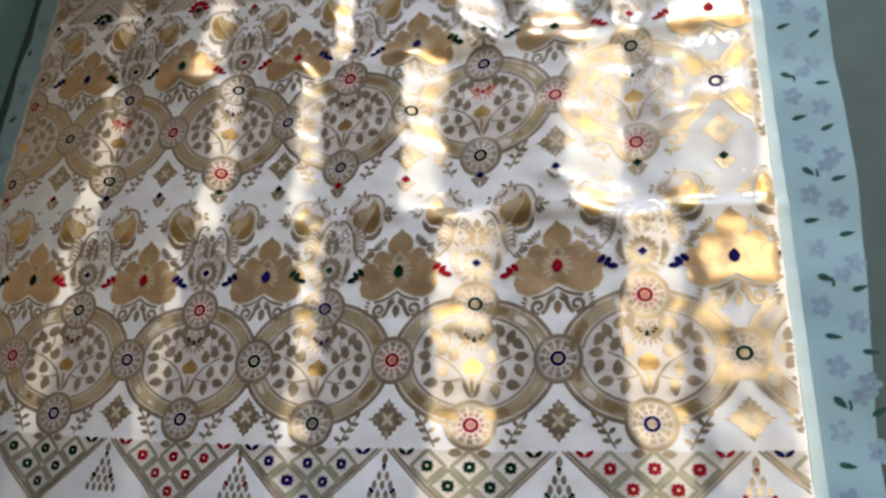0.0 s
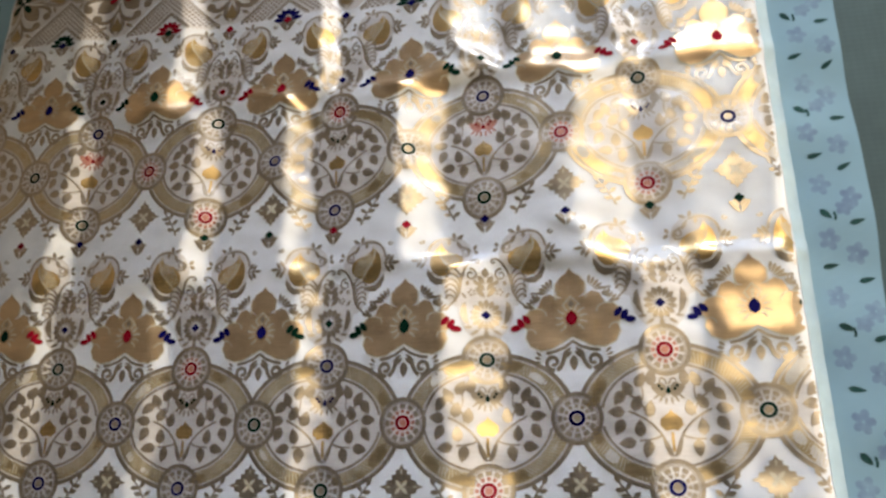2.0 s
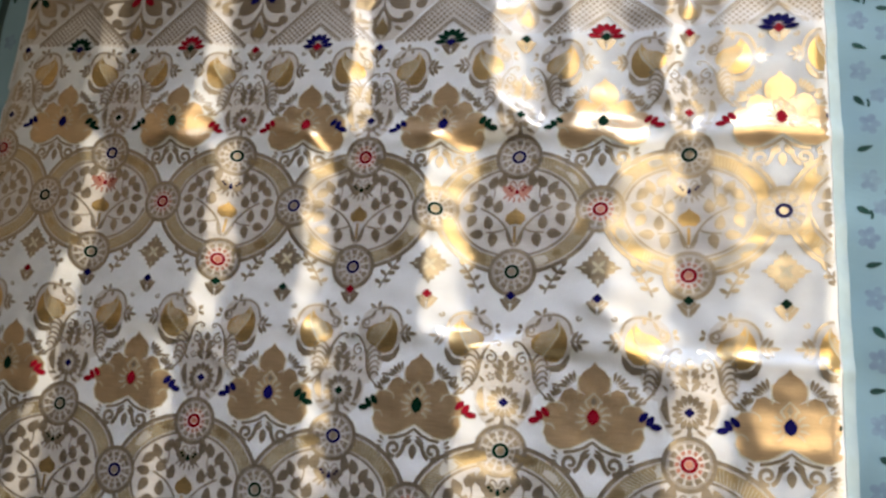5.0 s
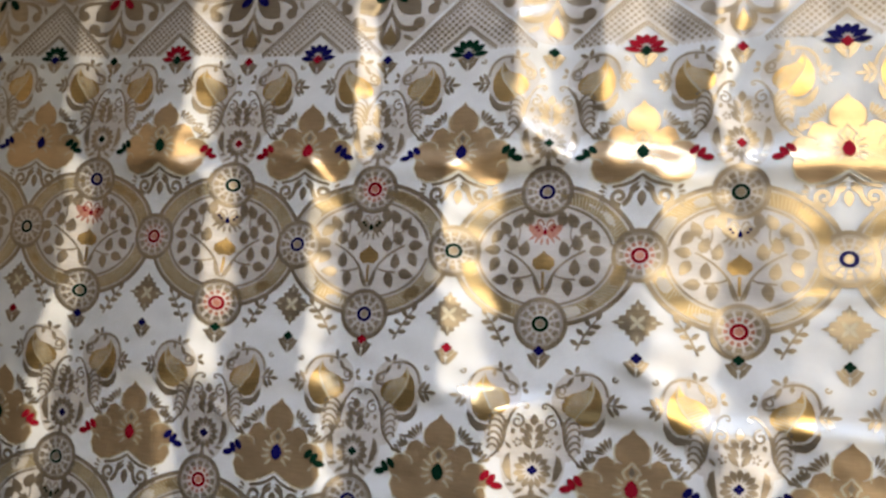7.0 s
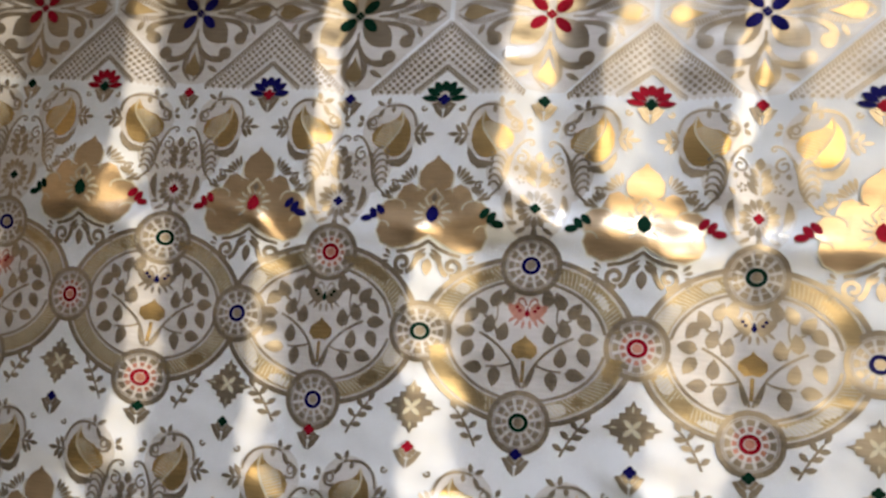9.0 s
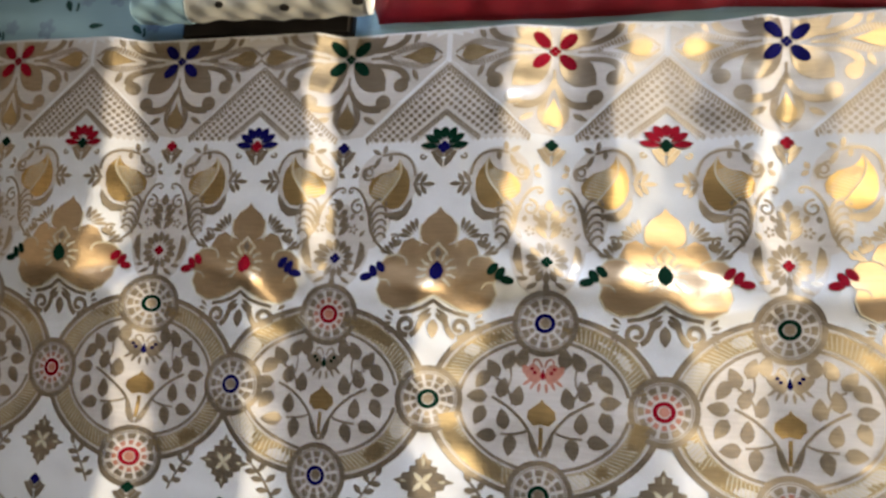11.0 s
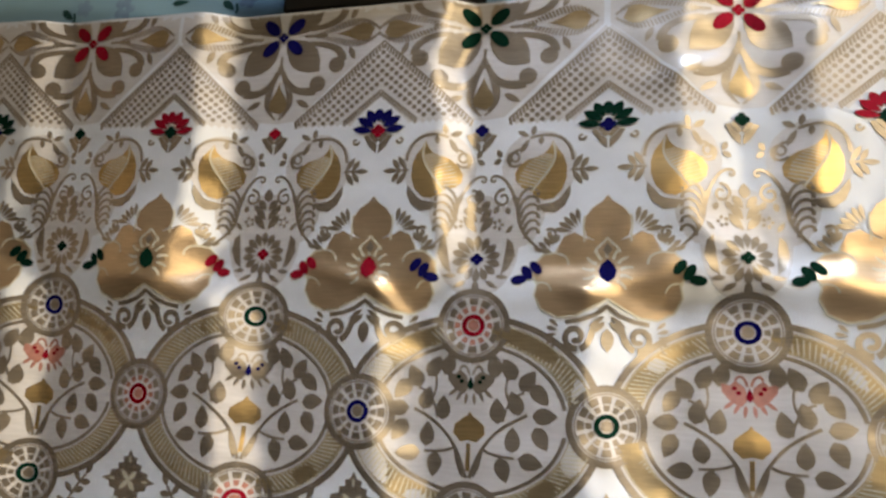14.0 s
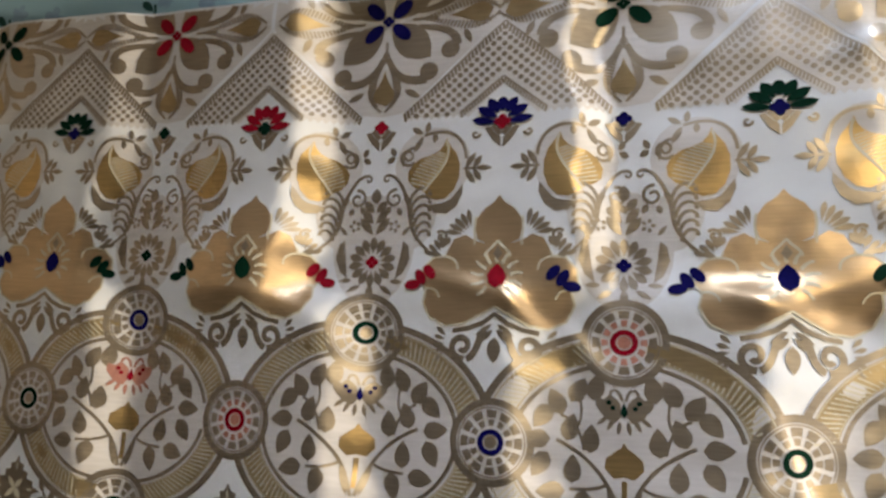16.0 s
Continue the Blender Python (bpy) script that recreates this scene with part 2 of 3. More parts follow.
            out.append(tuple(sum(wi * p[i] for wi, p in zip(w, (p0, p1, p2, p3))) for i in (0, 1)))
        return self.strip(out, wide, layer, taper)

    def spiral(self, x, y, r, start, turns, wide, layer=0, way=1):
        n = int(16 * turns) + 3
        pts = []
        for k in range(n):
            s = k / (n - 1)
            ang = radians(start) + way * s * turns * math.tau
            q = r * (1 - 0.75 * s)
            pts.append((x + q * math.cos(ang), y + q * math.sin(ang)))
        return self.strip(pts, wide, layer, 0.8)

    def band(self, x, y, a0, b0, a1, b1, layer=0, n=40, start=0.0, end=360.0):
        self.starts.append(len(self.f))
        last = None
        for k in range(n + 1):
            ang = radians(start + (end - start) * k / n)
            c, s = math.cos(ang), math.sin(ang)
            now = (self.put(x + a0 * c, y + b0 * s, layer), self.put(x + a1 * c, y + b1 * s, layer))
            if last:
                self.f.append((last[0], last[1], now[1], now[0]))
            last = now
        return self


def bend(v):
    """Pattern plane to the world: the rows bow a little and the shapes lie on the folds."""
    v = np.array(v, float)
    x, y = v[:, 0], v[:, 1] + 0.055 * v[:, 0] ** 2
    return x, y, relief(x, y) + 0.00045 + 0.0002 * v[:, 2]


EDGE_L, EDGE_R, EDGE_FAR, EDGE_NEAR = -0.466, 0.424, 0.499, -0.62


def woven(name, faces, x, y, z, mat, parent):
    keep = [f for f in faces if all(EDGE_L + 0.002 < x[i] < EDGE_R - 0.002 and y[i] < EDGE_FAR - 0.001 + 0.055 * x[i] ** 2 for i in f)]
    if not keep:
        return None
    used = sorted({i for f in keep for i in f})
    at = {i: n for n, i in enumerate(used)}
    turned = []
    for f in keep:
        area = sum(x[f[i]] * y[f[(i + 1) % len(f)]] - x[f[(i + 1) % len(f)]] * y[f[i]] for i in range(len(f)))
        turned.append(tuple(at[i] for i in (f if area > 0 else f[::-1])))
    me = bpy.data.meshes.new(name)
    me.from_pydata([(x[i], y[i], z[i]) for i in used], [], turned)
    me.shade_smooth()
    me.normals_split_custom_set_from_vertices(slopes(x[used], y[used]).tolist())
    me.materials.append(mat)
    ob = new(name, me)
    ob.parent = parent
    return ob


def part(name, draw, mat, parent, label="", pieces="", kind=""):
    """A woven shape as a mesh of its own on the cloth; pieces: the name of its further pieces, each a mesh under the first."""
    x, y, z = bend(draw.v)
    if not pieces:
        ob = woven(name, draw.f, x, y, z, mat, parent)
        return tagged(ob, label, kind=kind) if ob else None
    first = None
    for a, b in zip(draw.starts, draw.starts[1:] + [len(draw.f)]):
        ob = woven(pieces if first else name, draw.f[a:b], x, y, z, mat, first or parent)
        if ob and not first:
            first = tagged(ob, label)
    return first


def grid_mesh(name, x0, x1, y0, y1, step, height, mat, edge=None):
    nx, ny = int((x1 - x0) / step) + 1, int((y1 - y0) / step) + 1
    gx, gy = np.meshgrid(np.linspace(x0, x1, nx), np.linspace(y0, y1, ny))
    px, py = gx.ravel(), gy.ravel()
    if edge:
        px, py = edge(px, py)
    pz = height(px, py)
    faces = [(r * nx + c, r * nx + c + 1, (r + 1) * nx + c + 1, (r + 1) * nx + c) for r in range(ny - 1) for c in range(nx - 1)]
    me = bpy.data.meshes.new(name)
    me.from_pydata(np.stack([px, py, pz], 1).tolist(), [], faces)
    me.shade_smooth()
    me.materials.append(mat)
    return new(name, me)


# ---- the floor, with unseen walls and ceiling added to shape the light ----


def box(name, lo, hi, mat, parent=None, bevel=0.0):
    bm = bmesh.new()
    bmesh.ops.create_cube(bm, size=1.0)
    for v in bm.verts:
        v.co = Vector([(a + b) / 2 + c * (b - a) for a, b, c in zip(lo, hi, v.co)])
    if bevel:
        bmesh.ops.bevel(bm, geom=bm.edges[:], offset=bevel, segments=3, affect="EDGES")
    me = bpy.data.meshes.new(name)
    bm.to_mesh(me)
    bm.free()
    me.materials.append(mat)
    ob = new(name, me)
    if parent is not None:
        ob.parent = parent
    return ob


def setting(ob, label):
    return tagged(ob, label, kind="structure")


FLOOR_Z = -0.018
setting(grid_mesh("floor", -2.6, 1.15, -2.4, 1.7, 0.1, lambda x, y: 0 * x + FLOOR_Z, FLOOR), "smooth grey cement floor in the shade")
setting(box("ceiling", (-2.6, -2.4, 2.6), (1.15, 1.7, 2.7), WALL), "unseen plastered ceiling added to close off the light")
setting(box("unseen_wall_west", (-2.7, -2.4, FLOOR_Z), (-2.6, 1.7, 2.6), WALL), "unseen plastered wall added to close off the light")
north = setting(box("unseen_wall_north", (-2.6, 1.7, FLOOR_Z), (1.15, 1.8, 0.5), WALL), "unseen plastered wall with an opening, added to shape the light")
box("unseen_wall_piece", (-2.6, 1.7, 0.5), (0.08, 1.8, 2.6), WALL, north)
box("unseen_wall_piece", (1.02, 1.7, 0.5), (1.15, 1.8, 2.6), WALL, north)
box("unseen_wall_top", (0.08, 1.7, 1.7), (1.02, 1.8, 2.6), WALL, north)
# added wall; its edge holds the low sun off the near left
east = setting(box("unseen_wall_east", (1.05, -2.4, FLOOR_Z), (1.15, -0.31, 2.6), WALL), "unseen plastered wall with a wide opening, added to shape the sunlight")
box("unseen_wall_piece", (1.05, 1.66, FLOOR_Z), (1.15, 1.7, 2.6), WALL, east)
box("unseen_wall_top", (1.05, -0.31, 2.38), (1.15, 1.66, 2.6), WALL, east)
south = setting(box("unseen_wall_south", (-2.6, -2.5, FLOOR_Z), (-1.2, -2.4, 2.6), WALL), "unseen plastered wall with an opening, added behind the view")
box("unseen_wall_piece", (0.4, -2.5, FLOOR_Z), (1.15, -2.4, 2.6), WALL, south)
box("unseen_wall_top", (-1.2, -2.5, 2.2), (0.4, -2.4, 2.6), WALL, south)
setting(grid_mesh("ground", -40, 40, -40, 40, 4.0, lambda x, y: 0 * x - 0.05, FLOOR), "bare grey ground outside")

# added patch: the brighter light on the left floor is in its colour
LIT_FLOOR = material("lit_floor_teal", (0.15, 0.28, 0.33), 0.75, 0, 0.10, 20, 0.15, 600, 0.3)
mat = grid_mesh("lit_floor_patch", -1.45, -0.515, -0.5, 0.95, 0.025, lambda x, y: FLOOR_Z + 0.004 + 0.0008 * np.sin(21 * x + 3) * np.sin(17 * y), LIT_FLOOR)
tagged(mat, "added teal blue patch of floor, the left side's light put into its colour", "mat")

# ---- the printed sheet under the brocade ----


def sheet_height(x, y):
    return -0.010 + 0.0015 * np.sin(37 * y + 4 * x) * np.sin(29 * x) + 0.0012 * np.sin(70 * y + 11 * x)


def sheet_edge(x, y):
    r = smooth(0.3, 0.5, x)
    return x + r * (0.017 * np.clip((y - 0.1) / 0.4, -1, 1.0) + 0.004 * np.sin(14 * y)), y


sheet = grid_mesh("cotton", -0.498, 0.487, -0.64, 0.60, 0.01, sheet_height, SHEET, sheet_edge)
bed_sheet = new("printed_sheet")
tagged(bed_sheet, "pale blue cotton sheet printed with green leaves and lilac flowers", "sheet")
sheet.parent = bed_sheet


def print_part(name, draw, mat, label=""):
    v = np.array(draw.v)
    z = sheet_height(v[:, 0], v[:, 1]) + 0.0003 + 0.0001 * v[:, 2]
    me = bpy.data.meshes.new(name)
    me.from_pydata(np.stack([v[:, 0], v[:, 1], z], 1).tolist(), [], draw.f)
    me.shade_smooth()
    me.materials.append(mat)
    ob = new(name, me)
    ob.parent = bed_sheet
    return ob


def print_sprig(x, y, kind, turn):
    d = Draw(x, y)
    if kind == 0:
        d.leaf(-0.007, 0.002, 0.013, 0.006, -18 + turn, full=0.4)
        d.strip([(0.004, -0.001), (0.005, -0.006), (0.004, -0.009)], 0.0018)
        print_part("printed_leaf", d, LEAFPRINT)
        f = Draw(x, y)
        for k in range(5):
            f.ellipse(0.013 + 0.004 * math.cos(k * 1.26), 0.002 + 0.004 * math.sin(k * 1.26), 0.004, 0.003, 72 * k)
        print_part("printed_flower", f, LILACPRINT)
    elif kind == 1:
        d.leaf(-0.006, 0.001, 0.014, 0.005, turn, full=0.35)
        print_part("printed_leaf", d, LEAFPRINT)
    else:
        for k in range(5):
            d.ellipse(0.005 * math.cos(k * 1.26), 0.006 * math.sin(k * 1.26), 0.0045, 0.0035, 72 * k)
        print_part("printed_flower", d, LILACPRINT)


rng = random.Random(4)
for n in range(26):
    y = -0.17 + n * 0.026
    print_sprig(0.452 + rng.uniform(-0.004, 0.004), y, (0, 2, 1, 2)[n % 4], rng.uniform(-40, 20))
    print_sprig(0.477 + rng.uniform(-0.004, 0.003), y + 0.012, (2, 1, 2, 1)[n % 4], rng.uniform(-10, 40))
    if n % 2:
        print_sprig(-0.483, y + 0.01, (1, 2)[n // 2 % 2], rng.uniform(40, 120))
for n in range(16):
    print_sprig(-0.46 + n * 0.022 + rng.uniform(-0.004, 0.004), 0.515 + 0.03 * (n % 2) + rng.uniform(-0.003, 0.003), n % 3, rng.uniform(-60, 10))

# ---- the brocade cloth ----
brocade = new("brocade_cloth")
tagged(brocade, "creased white silk brocade with gold medallions and coloured flowers", "cloth")


def cloth_edge(x, y):
    return x, y + 0.055 * x * x * smooth(0.2, 0.5, y)


ground_cloth = grid_mesh("silk_ground", EDGE_L, EDGE_R, EDGE_NEAR, EDGE_FAR, 0.0025, relief, SILK, cloth_edge)
ground_cloth.parent = brocade

# rows of the pattern, and the step from the far set to the near set
G_Y, H_Y, J_Y, L_Y, TOP_Y, RING_Y, LOW_Y, STAR_Y, STEP = 0.480, 0.4090, 0.319, 0.327, 0.286, 0.232, 0.174, 0.178, 0.270


def rosette(c, y, color):
    d = Draw(column(c), y).band(0, 0, 0.0186, 0.0186, 0.0224, 0.0224, 0.3)
    ob = part("rosette", d, TAN, brocade)
    if not ob:
        return
    part("rosette_disc", Draw(column(c), y).ellipse(0, 0, 0.0186, 0.0186, 0, 0.1, 28), BACKING, ob, "cream woven disc")
    w = Draw(column(c), y)
    w.band(0, 0, 0.0172, 0.0172, 0.0180, 0.0180, 1)
    for k in range(12):
        w.band(0, 0, 0.0124, 0.0124, 0.0164, 0.0164, 1, 3, 30 * k - 10.5, 30 * k + 10.5)
    part("wheel_dots", w, TAN, ob, kind="stuff")
    w = Draw(column(c), y)
    for k in range(12):
        w.band(0, 0, 0.0082, 0.0082, 0.0115, 0.0115, 1, 3, 30 * k - 9, 30 * k + 9)
    w.ellipse(0, 0, 0.0036, 0.0034, 0, 1, 8)
    part("inner_dots", w, PINK if color == "r" else TAN, ob, kind="stuff")
    ring = Draw(column(c), y).band(0, 0, 0.0041, 0.0039, 0.0071, 0.0066, 2, 24)
    part("core_ring", ring, COLORS[color], ob, WORDS[color] + " silk ring")


def garland(c, y):
    """The oval ring round a flower spray, in four arcs that run under the rosettes."""
    part("ring_backing", Draw(column(c), y).ellipse(0, 0, 0.0780, 0.0610, 0, -1.0, 56), BACKING, brocade, "cream woven oval")
    for s, e in ((10, 80), (100, 170), (190, 260), (280, 350)):
        d = Draw(column(c), y).band(0, 0, 0.0585, 0.0450, 0.0722, 0.0566, -0.3, 24, s, e)
        ob = part("garland_arc", d, BRONZE, brocade)
        if not ob:
            continue
        for a0, b0, a1, b1 in ((0.0736, 0.0578, 0.0776, 0.0613), (0.0548, 0.0417, 0.0572, 0.0438)):
            part("garland_line", Draw(column(c), y).band(0, 0, a0, b0, a1, b1, -0.3, 24, s, e), TAN, ob)
        h = Draw(column(c), y)
        for k in range(24):
            a = radians(s + 3 + (e - s - 6) * k / 23)
            h.strip([(0.0600 * math.cos(a), 0.0462 * math.sin(a)), (0.0700 * math.cos(a + 0.07), 0.0546 * math.sin(a + 0.07))], 0.0007, 0.1)
        for a0, b0, a1, b1 in ((0.0712, 0.0557, 0.0718, 0.0562), (0.0590, 0.0454, 0.0595, 0.0458)):
            h.band(0, 0, a0, b0, a1, b1, 0.1, 24, s, e)
        part("hatching", h, CREAM, ob, "cream hatching", kind="stuff")


# centre and heading of each leaf of a spray
LEAVES = [(0.023, 0.029, 115), (0.034, 0.0227, 60), (0.041, 0.015, -50), (0.027, 0.010, 110), (0.044, 0.0035, 0), (0.042, -0.009, -60), (0.0257, -0.0106, 85), (0.0365, -0.022, -10), (0.0206, -0.0276, -80), (0.0165, 0.005, 95), (0.014, 0.031, 100)]


def spray(c, y, color):
    """Flower spray inside a ring: branches, leaves, a heart leaf and a lotus face."""
    parent = None
    for side in (1, -1):
        d = Draw(column(c), y, side)
        d.curve((0.001, -0.034), (0.006, -0.018), (0.012, -0.006), (0.034, 0.0035), 0.0016)
        d.curve((0.008, -0.0165), (0.013, -0.020), (0.020, -0.0205), (0.027, -0.0205), 0.0013)
        d.curve((0.020, -0.001), (0.021, 0.006), (0.024, 0.014), (0.032, 0.016), 0.0012)
        d.curve((0.023, 0.011), (0.021, 0.015), (0.021, 0.019), (0.022, 0.024), 0.0011)
        for x, yy, turn in LEAVES:
            turn += rng.uniform(-8, 8)
            d.leaf(x - 0.0072 * math.cos(radians(turn)), yy - 0.0072 * math.sin(radians(turn)), 0.0145, 0.0094, turn, full=0.40)
        d.leaf(0.003, -0.034, 0.018, 0.003, 72)
        ob = part("leaf_spray", d, TAN, brocade, pieces="leaf")
        parent = parent or ob
    if not parent:
        return
    d = Draw(column(c), y)
    heart = [(0, -0.0095), (0.005, -0.0105), (0.0095, -0.006), (0.009, -0.001), (0.0045, 0.0025), (0.0015, 0.0045), (0, 0.007), (-0.0015, 0.0045), (-0.0045, 0.0025), (-0.009, -0.001), (-0.0095, -0.006), (-0.005, -0.0105)]
    d.blob([(p, q - 0.003) for p, q in heart])
    d.strip([(0, -0.0145), (0, -0.030)], 0.0022)
    part("heart_leaf", d, GOLD, brocade, pieces="stalk")
    f = Draw(column(c), y + 0.0205)
    for side in (1, -1):
        f.blob([(side * p, q) for p, q in ((0.001, -0.003), (0.004, -0.007), (0.009, -0.005), (0.014, 0.001), (0.0145, 0.006), (0.010, 0.0045), (0.007, 0.007), (0.004, 0.005), (0.002, 0.003))])
        for k in range(3):
            f.leaf(side * (0.002 + 0.003 * k), -0.006 + 0.001 * k, 0.007, 0.0022, -90 + side * (8 + 22 * k))
        f.curve((side * 0.001, 0.004), (side * 0.002, 0.010), (side * 0.006, 0.011), (side * 0.007, 0.007), 0.0012, n=8)
    face = part("lotus_face", f, TAN if color != "r" else PINK, brocade, pieces="petal")
    e = Draw(column(c), y + 0.0205)
    for side in (1, -1):
        e.ellipse(side * 0.0055, 0.0005, 0.0014, 0.0012, 0, 2, 8).ellipse(side * 0.0075, 0.003, 0.0014, 0.0012, 0, 2, 8)
    e.blob([(0, -0.0045), (0.002, -0.002), (0.001, 0.001), (0, 0.0035), (-0.001, 0.001), (-0.002, -0.002)], 2)
    part("stamen", e, COLORS[color], face, WORDS[color] + " silk dots", kind="stuff")


def bracket(c, y, color, big=1.0):
    """Small coloured lozenge over a gold leaf bracket."""
    d = Draw(column(c), y)
    q = 0.0041 * big
    for dx, dy in ((0, 1), (1, 0), (0, -1), (-1, 0)):
        d.ellipse(dx * q * 0.55, dy * q * 0.5, q * 0.55, q * 0.5, 0, 2, 8)
    ob = part("lozenge", d, COLORS[color], brocade, WORDS[color] + " silk lozenge")
    b = Draw(column(c), y)
    for side in (1, -1):
        b.blob([(side * p, r) for p, r in ((0.0006, -0.0095), (0.0006, -0.0150), (0.0055, -0.0105), (0.0100, -0.0035), (0.0072, -0.0025), (0.0044, -0.0060))])
        b.strip([(side * 0.0008, -0.0072), (side * 0.0056, -0.0018)], 0.0024)
    part("leaf_bracket", b, TAN, brocade, pieces="leaf")


def star(c, y):
    """A diamond with stepped edges and a cream cross."""
    quarter = [(0.0, 0.0190), (0.0022, 0.0148), (0.0055, 0.0140), (0.0050, 0.0106), (0.0092, 0.0098), (0.0088, 0.0062), (0.0140, 0.0050), (0.0146, 0.0020)]
    turn = quarter + [(0.0205, 0.0)] + [(p, -q) for p, q in quarter[:0:-1]]
    d = Draw(column(c), y).blob(turn + [(-p, -q) for p, q in turn])
    ob = part("leaf_star", d, TAN, brocade)
    if ob:
        e = Draw(column(c), y)
        for k in range(4):
            e.leaf(0, 0, 0.0085, 0.0034, 45 + 90 * k, 1)
            e.leaf(0.010 * math.cos(math.pi / 2 * k), 0.010 * math.sin(math.pi / 2 * k), 0.0055, 0.0016, 90 * k, 1)
        part("star_cross", e, CREAM, ob, "cream cross")


def sprig(c, y, side):
    """A leafy twig beside a low rosette."""
    d = Draw(column(c), y, side)
    d.curve((0.030, -0.020), (0.034, -0.012), (0.038, -0.004), (0.045, 0.004), 0.0013)
    for px, py, turn in ((0.032, -0.016, 150), (0.033, -0.014, 10), (0.036, -0.008, 140), (0.037, -0.007, 15), (0.041, -0.001, 125), (0.041, -0.001, 5), (0.045, 0.004, 60)):
        d.leaf(px, py, 0.0085, 0.0040, turn, full=0.55)
    part("twig", d, TAN, brocade, pieces="leaf")


def paisley(c, y, side):
    """side: +1 lies to the right of its column, its tip leaning back to it."""
    x0 = 0.037
    b = Draw(column(c), y, side).ellipse(x0 + 0.004, 0.001, 0.0235, 0.0230, -35, -1.0, 20).ellipse(x0 + 0.013, -0.031, 0.0125, 0.0190, 15, -1.2, 18)
    part("paisley_backing", b, BACKING, brocade, "cream woven halo", pieces="halo")
    d = Draw(column(c), y, side)
    body = [(-0.0040, 0.0170), (-0.0022, 0.0125), (0.0010, 0.0090), (0.0055, 0.0070), (0.0110, 0.0055), (0.0160, 0.0020), (0.0190, -0.0030), (0.0183, -0.0085), (0.0145, -0.0125), (0.0095, -0.0145), (0.0060, -0.0180), (0.0010, -0.0205), (-0.0050, -0.0195), (-0.0100, -0.0145), (-0.0128, -0.0070), (-0.0128, 0.0010), (-0.0105, 0.0075), (-0.0070, 0.0120)]
    d.blob([(x0 + p, q) for p, q in body])
    ob = part("paisley", d, GOLD, brocade)
    if not ob:
        return
    h = Draw(column(c), y, side).curve((x0 - 0.0042, 0.0155), (x0 - 0.0095, 0.003), (x0 + 0.0010, -0.004), (x0 + 0.0088, -0.0160), 0.0011, 1)
    part("vein", h, CREAM, ob, "cream vein")
    h = Draw(column(c), y, side)
    for k in range(12):
        q = k / 11
        h.strip([(x0 - 0.0042 + 0.0108 * q * q + 0.001 * q, 0.0070 - 0.0190 * q), (x0 + 0.0010 + 0.0270 * q - 0.0115 * q * q, 0.0084 - 0.0070 * q - 0.0110 * q * q)], 0.00062, 1)
    part("hatching", h, CREAM, ob, "cream hatching", kind="stuff")
    s = Draw(column(c), y, side)
    # stems, scrolls and sprigs round it
    s.blob([(x0 + p, q) for p, q in ((0.005, -0.0235), (-0.003, -0.0228), (-0.010, -0.0190), (-0.0150, -0.0115), (-0.0152, -0.0170), (-0.0120, -0.0240), (-0.0060, -0.0285), (0.001, -0.0280))])
    s.curve((x0 + 0.019, -0.018), (x0 + 0.013, -0.030), (x0 + 0.021, -0.036), (x0 + 0.004, -0.050), 0.0026, 0, 0.5)
    s.curve((x0 + 0.019, -0.018), (x0 + 0.022, -0.010), (x0 + 0.027, -0.003), (x0 + 0.0325, -0.0045), 0.0018, 0, 0.7)
    for k in range(6):
        px, py, r = x0 + 0.0168 - 0.0010 * k, -0.0230 - 0.0043 * k, 0.0125 - 0.0009 * k
        s.curve((px, py), (px - 0.10 * r, py + 0.75 * r), (px - 0.70 * r, py + 1.05 * r), (px - 1.05 * r, py + 0.55 * r), 0.0017, 0, 0.8, 9)
        s.ellipse(px - 1.00 * r, py + 0.50 * r, 0.0014, 0.0011, 40, 0, 8)
    s.spiral(x0 + 0.0195, 0.0065, 0.0056, 220, 1.4, 0.0015)
    s.spiral(x0 + 0.026, -0.019, 0.0058, 100, 1.2, 0.0015, 0, -1)
    s.spiral(x0 - 0.004, -0.042, 0.0036, 40, 1.2, 0.0014)
    s.spiral(x0 + 0.0320, -0.0068, 0.0024, 90, 0.8, 0.0012, 0, -1)
    s.curve((x0 + 0.0100, 0.0195), (x0 - 0.003, 0.0235), (x0 - 0.0150, 0.0205), (x0 - 0.0165, 0.004), 0.0016)
    s.curve((x0 + 0.022, 0.001), (x0 + 0.0235, 0.006), (x0 + 0.021, 0.012), (x0 + 0.0155, 0.012), 0.0015)
    s.spiral(x0 - 0.0215, 0.0185, 0.0026, 180, 0.9, 0.0013)
    for k in range(2):
        for t in (-56, 56):
            s.leaf(x0 - 0.0158 - 0.0048 * k, -0.002, 0.0112 - 0.0022 * k, 0.0036, 180 + t, full=0.55)
    s.strip([(x0 - 0.0148, -0.002), (x0 - 0.0235, -0.002)], 0.0011)
    s.leaf(x0 - 0.0228, -0.002, 0.0092, 0.0032, 180)
    for px, py, turn, length in ((0.003, 0.0205, -85, 0.0060), (0.0105, 0.0190, -60, 0.011), (0.0110, 0.0205, 30, 0.008), (0.0085, 0.0210, 100, 0.007), (0.0275, 0.0075, 60, 0.006), (0.0275, 0.0065, -30, 0.006), (0.0285, -0.0235, -60, 0.006), (0.0235, -0.0245, -110, 0.005), (-0.001, -0.047, 170, 0.008), (0.002, -0.051, 200, 0.007), (-0.006, -0.0475, 120, 0.006)):
        s.leaf(x0 + px, py, length, 0.0036, turn, full=0.5)
    part("scroll", s, TAN, brocade, pieces="tendril")


